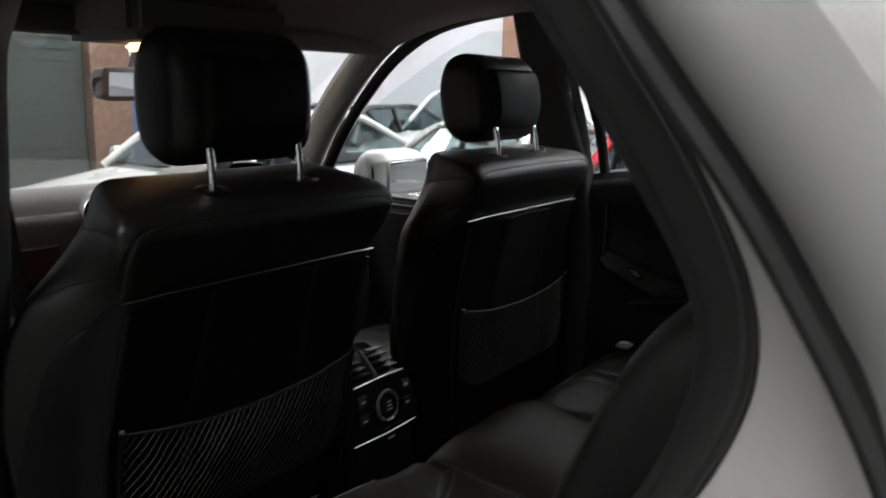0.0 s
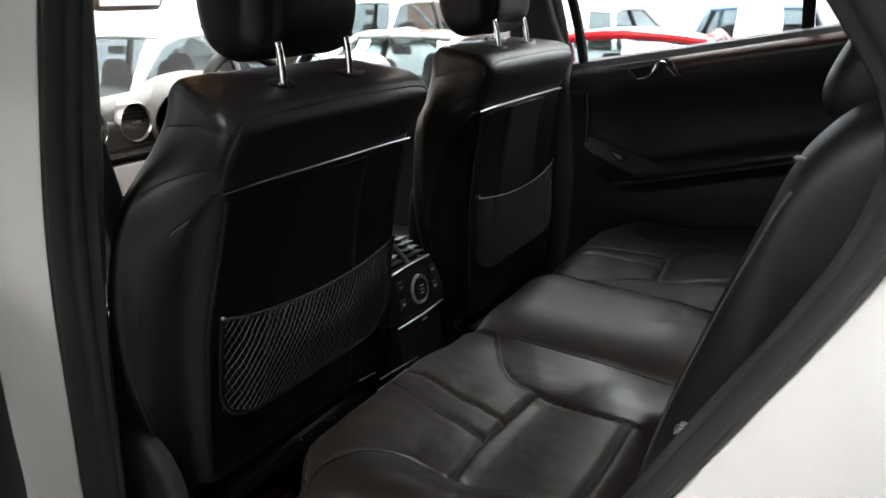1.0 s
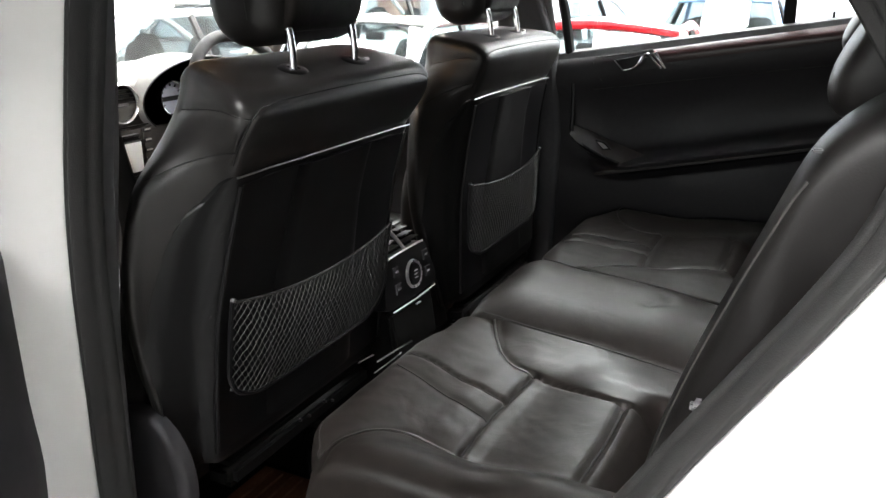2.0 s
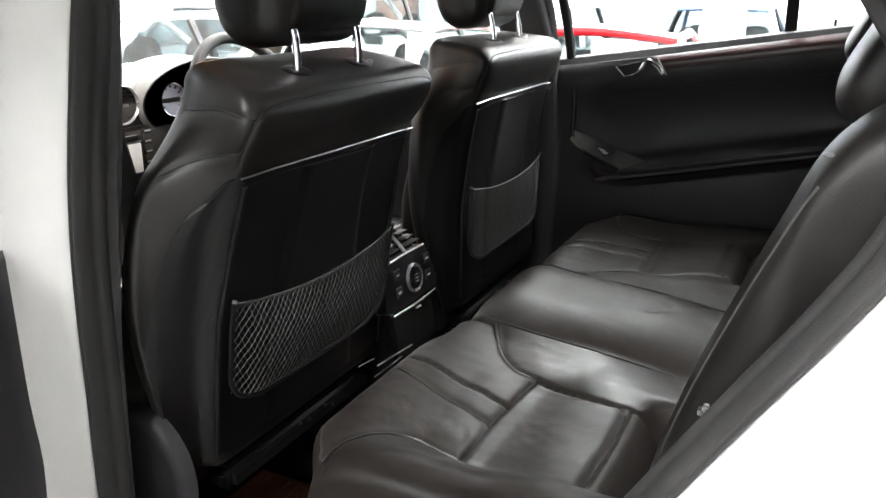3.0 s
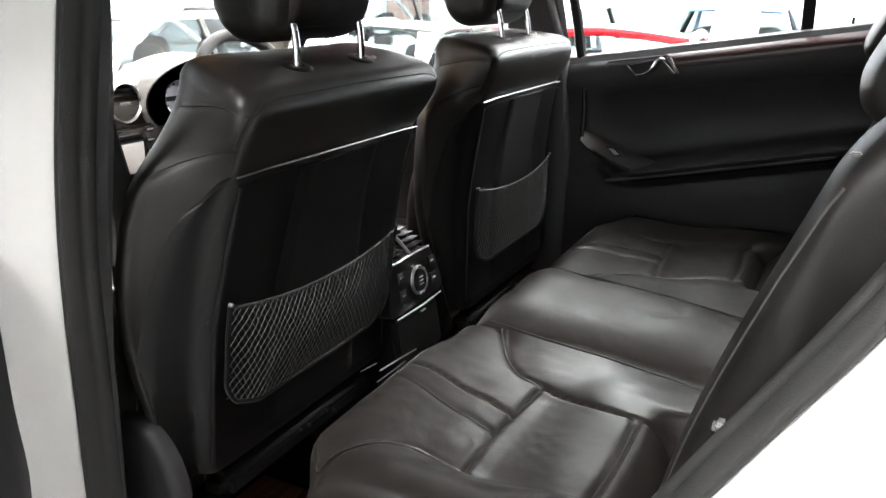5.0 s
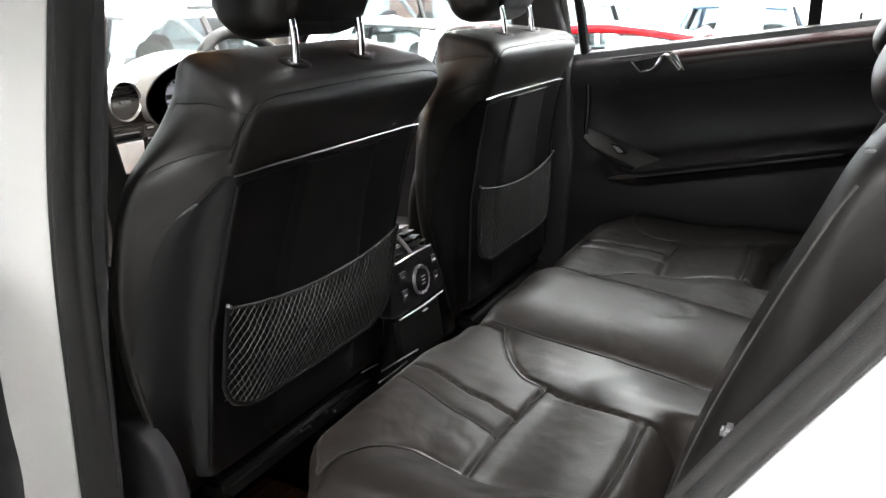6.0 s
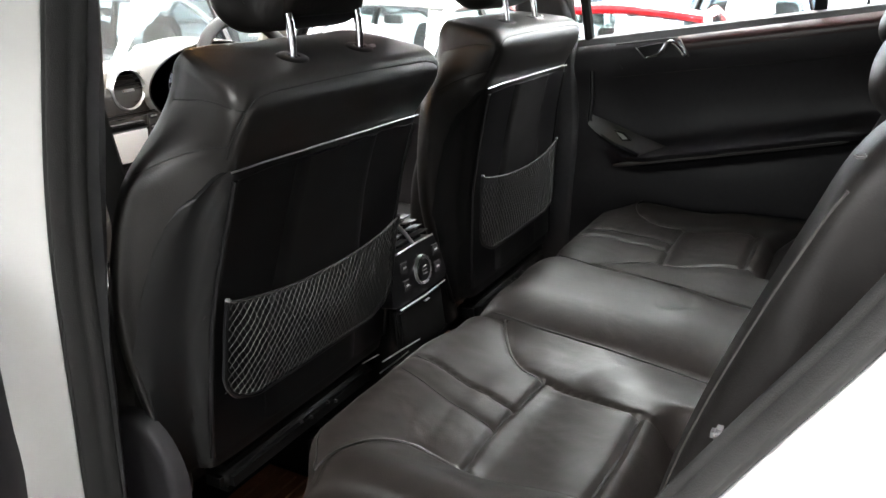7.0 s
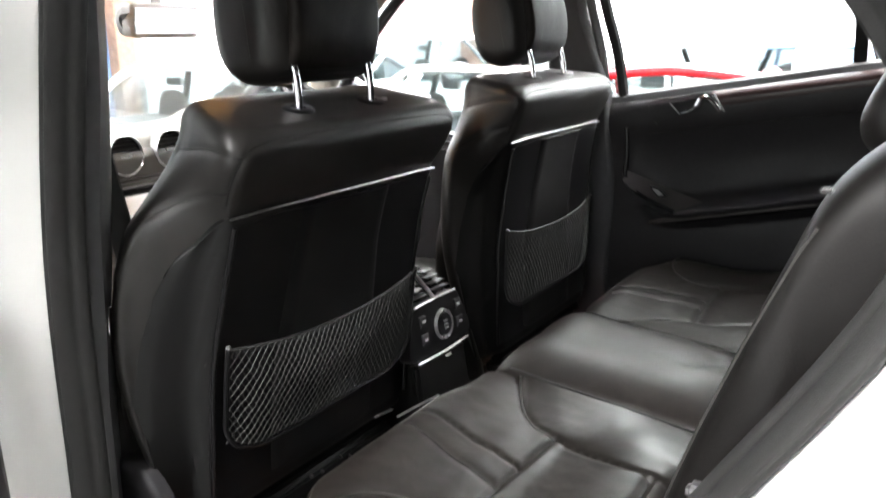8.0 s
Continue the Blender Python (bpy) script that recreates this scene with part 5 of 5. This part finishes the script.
bpart("fascia", loft(fascia), DASHLOW, "fascia below the dashboard top, darkened for the shading there")


def vent(x, y, z, yaw):
    m = pose(x, y, z, 0, 0, yaw)

    def v(name, bm, material, label=""):
        bm.transform(m)
        return bpart(name, bm, material, label)

    v("vent_ring", lathe([(0.0445, 0.0), (0.0452, -0.011), (0.0470, -0.0135), (0.0490, -0.011), (0.0500, 0.03)], 40, "y"), SILVER, "satin silver vent ring")
    v("vent_cup", lathe([(0.0, 0.014), (0.0435, 0.014), (0.0445, -0.006)], 36, "y"), SHELL)
    for k in range(-3, 4):
        h = math.sqrt(max(0.0, 0.0435 ** 2 - (k * 0.0105) ** 2))
        v("vent_blade", box(-h, h, -0.006, 0.008, k * 0.0105 - 0.0016, k * 0.0105 + 0.0016), GLOSS)
    v("vent_tab", box(-0.016, 0.016, -0.012, -0.004, -0.005, 0.001, 0.001), SILVER)


vent(-0.004, 0.945, 1.100, 0)
vent(0.126, 0.941, 1.102, 0)
vent(-0.60, 0.99, 1.09, 0)
bpart("stack_panel", box(-0.10, 0.206, 0.924, 0.99, 0.70, 1.052, 0.015, 3), DASHLOW, "dark centre stack")
bpart("wood_fascia", box(-0.42, -0.105, 0.928, 0.97, 0.955, 1.050, 0.012, 3), WOOD, "walnut fascia strip")
bpart("panel_gap", box(-0.09, 0.192, 0.9225, 0.93, 1.0445, 1.0465), GLOSS)
bpart("key_strip", box(-0.07, 0.148, 0.914, 0.935, 1.015, 1.024, 0.002), GLOSS)
bpart("strip_lip", box(-0.07, 0.147, 0.912, 0.93, 1.0245, 1.0275, 0.001), SATIN)
bpart("disc_slot", box(0.075, 0.097, 0.9225, 0.93, 1.034, 1.038, 0.001), GLOSS)
bpart("screen_bezel", box(-0.075, 0.162, 0.912, 0.93, 0.918, 1.016, 0.006, 3), GLOSS)
bpart("screen", box(-0.060, 0.149, 0.908, 0.914, 0.934, 1.008, 0.002), SCREEN_GLARE, "screen painted pale for the glare on it")
bpart("key_column", box(0.164, 0.204, 0.918, 0.93, 0.90, 1.040, 0.004), DASHLOW, "dark brown key column")
for k in range(4):
    bpart("key", box(0.166, 0.190, 0.914, 0.922, 1.026 - k * 0.026, 1.040 - k * 0.026, 0.002), PLASTIC)
    bpart("key_mark", box(0.168, 0.187, 0.9128, 0.9138, 1.032 - k * 0.026, 1.036 - k * 0.026), MARK)
# instrument cluster under the hood
def arch(s, y):
    pts = []
    for a in np.linspace(-0.55, math.pi + 0.55, 33):
        c = math.cos(a) * s
        pts.append((0.410 + (0.235 if c < 0 else 0.19) * c, y, 1.090 + 0.106 * math.sin(a) * s))
    return pts


bpart("hood_skin", loft([arch(1.004, 0.918), arch(1.012, 0.916), arch(1.022, 0.922), arch(1.03, 0.96), arch(1.03, 1.06)], False, False), DASHTOP, "grey skin over the instrument hood")
# black lining and panel also carry the shade inside the shallow hood
bpart("cluster_hood", loft([arch(1.003, 0.917), arch(0.99, 0.915), arch(0.975, 0.918), arch(0.955, 0.945)], False, False), SHELL, "black lining of the instrument hood, its shade painted in")
back = bmesh.new()
back.faces.new([back.verts.new(q) for q in arch(0.985, 0.932)])
bmesh.ops.solidify(back, geom=back.faces[:], thickness=0.004)
bpart("cluster_face", back, SHELL, "black instrument panel, the hood's shade painted in")
for x in (0.279, 0.455):
    bpart("gauge_ring", lathe([(0.0395, 0.0), (0.0410, -0.010), (0.0440, -0.011), (0.0462, 0.008)], 36, "y", (x, 0.924, 1.100)), CHROME, "chrome gauge ring")
    bpart("gauge", lathe([(0.0, 0.002), (0.0395, 0.002), (0.040, 0.0)], 32, "y", (x, 0.924, 1.100)), DIAL, "pale dial")
    bpart("gauge_display", box(x - 0.030, x + 0.030, 0.9232, 0.9250, 1.092, 1.104), GLOSS, "dark display band")
    for k in range(9):
        a = -0.6 + k * (math.pi + 1.2) / 8
        bm = box(-0.0010, 0.0010, -0.0025, 0.001, 0.030, 0.037)
        bm.transform(Matrix.Translation((x, 0.924, 1.100)) @ Matrix.Rotation(a - math.pi / 2, 4, "Y"))
        bpart("gauge_mark", bm, GLOSS)

# ---- steering wheel ----------------------------------------------------------------
sw = tagged(empty("steering_wheel", 0.36, 0.72, 1.085), "black leather steering wheel with silver spokes", "steering wheel")
sw.rotation_euler = (radians(-24), 0, 0)


def spart(name, bm, material, label=""):
    return part(name, bm, material, sw, label)


ring = [(0.188 * math.cos(a), 0, 0.188 * math.sin(a)) for a in np.linspace(0, 2 * math.pi, 49)[:-1]]
spart("rim", tube(ring, 0.0155, 12, True), RUBBER, "black leather rim")
spart("rim_insert", tube([(0.188 * math.cos(a) * 0.985, -0.010, 0.188 * math.sin(a) * 0.985) for a in np.linspace(2.3, 3.5, 14)], 0.0045, 8), SILVER, "silver rim insert")
spart("hub", lathe([(0.0, -0.035), (0.045, -0.033), (0.070, -0.02), (0.078, 0.02)], 32, "y"), PLASTIC, "black hub")
for a in (0.1, math.pi - 0.1, -math.pi / 2):
    spart("spoke", tube([(0.06 * math.cos(a), -0.006, 0.06 * math.sin(a)), (0.18 * math.cos(a), 0, 0.18 * math.sin(a))], 0.014, 8), SILVER, "silver spoke")
spart("column", lathe([(0.04, 0.0), (0.045, 0.25)], 20, "y"), PLASTIC)
stk = tube([(-0.03, 0.05, 0.01), (-0.16, 0.04, 0.03)], 0.007, 8)
spart("stalk", stk, PLASTIC)

# ---- interior mirror and roof lamp ---------------------------------------------------
im = tagged(empty("interior_mirror", 0.008, 0.775, 1.403), "grey framed rear-view mirror under the roof", "mirror")
im.rotation_euler = (radians(4), 0, radians(14))
part("housing", rounded_extrude([(-0.004, -0.033), (-0.014, -0.030), (-0.014, 0.030), (-0.004, 0.033), (0.022, 0.027), (0.034, 0.0), (0.022, -0.030)], 0.120, 0.022, 4, 7), GREYBIT, im, "grey mirror housing")
part("glass", box(-0.108, 0.108, -0.0175, -0.0135, -0.0255, 0.0255, 0.004), MIRRORM, im, "mirror glass")
part("stem", tube([(0, 0.02, 0.02), (0, 0.0, 0.08), (0, -0.03, 0.14)], 0.012, 8), GREYBIT, im)
rl = tagged(empty("roof_lamp", -0.075, 0.55, 1.505), "lit warm overhead console lamp in the headliner", "lamp")
part("housing", box(-0.16, 0.20, -0.13, 0.11, -0.025, 0.06, 0.018, 3), HEADLINER, rl, "grey overhead console")
part("lens", box(-0.065, 0.035, -0.03, 0.045, -0.040, -0.023, 0.006, 3), LAMPGLOW, rl, "glowing warm lamp lens")

# ---- mats and floor bits -----------------------------------------------------------
def floor_mat(x):
    e = tagged(empty("floor_mat", x, -0.06, 0.42), "brown ribbed rubber floor mat, lightened for an orange glint", "floor mat", "rear floor mats")
    part("mat_sheet", box(-0.20, 0.20, -0.22, 0.38, 0.0, 0.010, 0.003), MAT_BROWN_LIT, e)
    for k in range(24):
        part("rib", box(-0.185, 0.185, -0.205 + k * 0.024, -0.195 + k * 0.024, 0.010, 0.016), MAT_BROWN_LIT, e)
    return e


floor_mat(-0.37)
floor_mat(0.40)
# seat belt at the near centre pillar
bl = tagged(empty("seat_belt", -0.63, 0.14, 1.0), "black seat belt with chrome buckle tongue", "seat belt")
strap = []
for p0 in smooth_path([(-0.582, 0.236, 1.42), (-0.580, 0.196, 1.26), (-0.580, 0.178, 1.19), (-0.580, 0.160, 1.12), (-0.582, 0.150, 1.06), (-0.600, 0.165, 0.92), (-0.635, 0.185, 0.55)], 5):
    strap.append([(p0.x, p0.y - 0.025, p0.z), (p0.x - 0.003, p0.y - 0.025, p0.z), (p0.x - 0.003, p0.y + 0.025, p0.z), (p0.x, p0.y + 0.025, p0.z)])
o = part("strap", loft(strap), BELT, bl, "black webbing")
o.matrix_parent_inverse = Matrix.Translation((0.63, -0.14, -1.0))
o = part("tongue", tube(smooth_path([(-0.635, 0.130, 1.050), (-0.639, 0.127, 1.042), (-0.640, 0.127, 1.026), (-0.635, 0.130, 1.016)], 4), 0.004, 8), CHROME, bl, "chrome belt tongue")
o.matrix_parent_inverse = Matrix.Translation((0.63, -0.14, -1.0))


# ---- cars and walls outside ---------------------------------------------------------
def wheel(parent, x, y, r=0.33, side=1):
    w = part("wheel", lathe([(r * 0.62, -0.10), (r * 0.97, -0.10), (r, -0.07), (r, 0.07), (r * 0.97, 0.10), (r * 0.62, 0.10)], 28, "y", (x, y, r)), TYRE, parent, "black tyre")
    part("rim", lathe([(0.0, 0.05 * side), (r * 0.2, 0.07 * side), (r * 0.55, 0.05 * side), (r * 0.66, 0.095 * side)], 20, "y", (x, y, r)), RIM, w, "alloy rim")


def parked_car(name, length, width, height, material, label, roof=(0.30, 0.42, 0.72, 0.92), roof_cover=None, crown=0.02, group="parked cars in the hall"):
    """A car along +x: body, cabin with pillars, panes, wheels, lamps. roof: shares of the length at which the windscreen
    starts, the roof starts, the roof ends and the rear glass ends, counted from the front; roof_cover: the roof's own material;
    crown: how far the windscreen's upper edge arches up."""
    e = tagged(empty(name), label, "car", group)
    L, W, H = length, width / 2, height
    belt_z = H * 0.60
    rings = []
    for i in range(33):
        t = i / 32
        x = L / 2 - t * L
        nose = 1 - (1 - min(1, t / 0.10)) ** 2.2
        tailk = 1 - (1 - min(1, (1 - t) / 0.08)) ** 2.2
        k = min(nose, tailk)
        w = W * (0.80 + 0.20 * k)
        top = interp(t, [0, 0.04, roof[0], roof[3], 0.97, 1.0], [H * 0.40, H * 0.47, belt_z, belt_z * 1.03, H * 0.55, H * 0.45])
        low = 0.22 + 0.10 * (1 - k)
        ring = []
        for fx, fz in ((-0.55, 0), (-0.92, 0.02), (-1.0, 0.22), (-1.0, 0.55), (-0.97, 0.80), (-0.90, 0.95), (-0.70, 1.0), (0, 1.02), (0.70, 1.0), (0.90, 0.95), (0.97, 0.80), (1.0, 0.55), (1.0, 0.22), (0.92, 0.02), (0.55, 0)):
            ring.append((x, w * fx, low + (top - low) * fz))
        rings.append(ring)
    subsurf(part("body", loft(rings), material, e))

    def cab(t, s, z):
        """A point of the cabin's side at share t of the length and height share z."""
        x = L / 2 - t * L
        return Vector((x, s * W * (0.90 - 0.24 * z), belt_z - 0.01 + (H - belt_z) * z))

    a0, a1, b0, b1 = roof
    for s in (-1, 1):
        outline = [cab(a0, s, 0.0), cab(a0 * 0.5 + a1 * 0.5, s, 0.55), cab(a1, s, 0.95), cab((a1 + b0) / 2, s, 1.0), cab(b0, s, 0.93), cab(b1, s, 0.02)]
        part("roof_rail", tube(smooth_path(outline, 6), 0.036, 8), material, e)
        mid = (a1 + b0) / 2
        part("door_pillar", tube([cab(mid, s, 0.0), cab(mid - 0.01, s, 0.97)], 0.035, 6), GLOSS, e)
        pane = []
        for k in range(13):
            t = a0 + 0.03 + (b1 - a0 - 0.06) * k / 12
            zt = interp(t, [a0, a1, (a1 + b0) / 2, b0, b1], [0.02, 0.93, 0.97, 0.90, 0.04])
            pane.append([cab(t, s, zt * j / 3) * 1.0 for j in range(4)])
        g = part("side_glass", loft(pane, False, False), CARGLASS, e, "side window glass")
        g.visible_shadow = False
        mx = rounded_extrude([(-0.07, -0.06), (-0.08, 0.05), (0.0, 0.08), (0.07, 0.04), (0.06, -0.05)], 0.11, 0.05, 4, 6)
        mx.transform(Matrix.Translation(cab(a0 + 0.06, s, 0.18) + Vector((0, s * 0.13, 0))))
        part("door_mirror", mx, material, e, "door mirror")
        for tx in (0.18, 0.80):
            wheel(e, L / 2 - tx * L, s * (W - 0.11), 0.33, s)
        lamp = pillow([(-0.16, -0.05), (-0.14, 0.05), (0.05, 0.07), (0.10, 0.0), (0.05, -0.06)], lambda z: 0.06, 4, 10, 2)
        lamp.transform(Matrix.Translation((L / 2 - 0.10 * L * 0.6, s * W * 0.74, H * 0.42)) @ Matrix.Rotation(radians(-90 + s * 25), 4, "Z"))
        part("headlight", lamp, LENS, e, "clear headlamp")
    ws = [[cab(a0 + (a1 - a0) * k / 4, 1, 0.96 * k / 4) * 1.0 for k in range(5)], [cab(a0 + (a1 - a0) * k / 4, -1, 0.96 * k / 4) for k in range(5)]]
    mid = [(p + q) / 2 + Vector((0.07, 0, 0.01)) for p, q in zip(*ws)]
    g = part("windscreen", loft([ws[0], mid, ws[1]], False, False), CARGLASS, e, "windscreen glass")
    g.visible_shadow = False
    rw = [[cab(b1 + (b0 - b1) * k / 4, s, 0.95 * k / 4) for k in range(5)] for s in (1, -1)]
    g = part("rear_window", loft(rw, False, False), CARGLASS, e, "rear window glass")
    g.visible_shadow = False
    rt = []
    for k in range(9):
        t = a1 + (b0 - a1) * k / 8
        z = interp(t, [a1, (a1 + b0) / 2, b0], [0.96, 1.0, 0.94])
        p, q = cab(t, 1, z), cab(t, -1, z)
        rt.append([p + (q - p) * j / 8 + Vector((0, 0, (0.015 + crown) * math.sin(math.pi * j / 8))) for j in range(9)])
    o = part("roof", loft(rt, False, False), roof_cover or material, e)
    so = o.modifiers.new("thick", "SOLIDIFY")
    so.thickness = 0.03
    hb = [cab(a1, 1, 0.95) + (cab(a1, -1, 0.95) - cab(a1, 1, 0.95)) * j / 8 + Vector((0.02 * math.sin(math.pi * j / 8), 0, crown * math.sin(math.pi * j / 8))) for j in range(9)]
    part("windscreen_header", tube(hb, 0.030, 8), material, e)
    vm = box(-0.02, 0.02, -0.11, 0.11, -0.035, 0.035, 0.012, 2)
    vm.transform(Matrix.Translation(cab(a1 - 0.01, 0, 0.75)))
    part("rear_view_mirror", vm, CARINT, e)
    for t in (0.48, 0.66):
        for s in (-1, 1):
            st = pillow([(-0.07, 0.0), (-0.06, 0.45), (0.0, 0.62), (0.06, 0.45), (0.07, 0.0)], lambda z: 0.20, 4, 8, 2)
            st.transform(Matrix.Translation((L / 2 - t * L, s * W * 0.42, belt_z - 0.35)) @ Matrix.Rotation(radians(90), 4, "Z"))
            part("seat", st, CARINT, e)
    # dark sheet over the closed body at belt height, for the cabin's dimness
    part("dark_cabin_sheet", box(L / 2 - b1 * L + 0.10, L / 2 - a0 * L - 0.12, -W * 0.80, W * 0.80, belt_z * 1.02, belt_z * 1.035), CARINT, e, smooth=False)
    return e


def park(e, x, y, deg):
    e.matrix_basis = pose(x, y, GROUND, 0, 0, deg)
    return e


park(parked_car("parked_car", 4.5, 1.80, 1.27, CARWHITE, "white saloon parked across beyond the bonnet", (0.28, 0.43, 0.74, 0.95)), 4.25, 5.48, 180)
park(parked_car("parked_car", 4.4, 1.80, 1.22, CARSILVER, "silver coupe parked between white and red cars", (0.33, 0.46, 0.66, 0.88)), 5.15, 3.05, 168)
park(parked_car("parked_car", 4.1, 1.72, 1.24, CARRED, "low red sports car with a pale soft top, facing the door", (0.36, 0.47, 0.64, 0.84), SOFTTOP, 0.055), 4.30, 0.92, 183)
park(parked_car("parked_car", 4.5, 1.82, 1.32, CARWHITE, "white car parked against the showroom wall"), 10.6, 3.4, 178)
park(parked_car("parked_car", 4.4, 1.80, 1.34, CARBLUE, "blue-grey car parked in the second row"), 10.4, 0.9, 182)
park(parked_car("parked_car", 4.5, 1.82, 1.50, CARWHITE, "white car parked behind the silver coupe"), 9.4, 6.0, 165)
park(parked_car("parked_car", 4.5, 1.82, 1.25, CARGREY, "dark grey saloon parked in front of the shutter"), 8.2, 7.6, 182)

# wall pieces
def wall_piece(name, x0, x1, y0, y1, z0, z1, material, label, category):
    return tagged(link(name, box(x0, x1, y0, y1, z0, z1, 0.01), material, smooth=False), label, category, kind="structure")


wall_piece("shutter", 0.5, 5.82, HY1 - 0.12, HY1 - 0.01, GROUND, 3.4, GREENM, "dark grey-green roller shutter", "shutter")
for k in range(22):
    z = GROUND + 0.06 + k * 0.16
    part("slat", box(0.52, 5.80, HY1 - 0.135, HY1 - 0.118, z, z + 0.12, 0.006), GREENM, bpy.data.objects["shutter"], smooth=False)
wall_piece("pier_1", 5.84, 6.50, HY1 - 0.30, HY1 - 0.01, GROUND, HZ - 0.01, BRICKM, "brown brick pier", "pier")
wall_piece("door_1", 6.53, 7.10, HY1 - 0.10, HY1 - 0.01, GROUND, 1.80, BLUEM, "blue painted door", "door")
wall_piece("pier_3", 7.12, 7.46, HY1 - 0.30, HY1 - 0.01, GROUND, HZ - 0.01, BRICKM, "brown brick pier", "pier")
wall_piece("wall_strip", 7.48, 7.76, HY1 - 0.08, HY1 - 0.01, GROUND, 2.1, WALLG, "dark grey strip on the wall", "door")
wall_piece("pier_2", HX1 - 0.30, HX1 - 0.01, 6.9, 7.7, GROUND, HZ - 0.01, PINKM, "reddish brown timber-clad pier", "pier")
for k, z in enumerate((1.5, 2.6, 3.7)):
    tagged(link(f"trim_{k + 1}", box(HX1 - 0.06, HX1 - 0.01, HY0, 6.88, z, z + 0.09), STEELM, smooth=False), "grey horizontal steel rail on the wall", "rail", kind="structure")
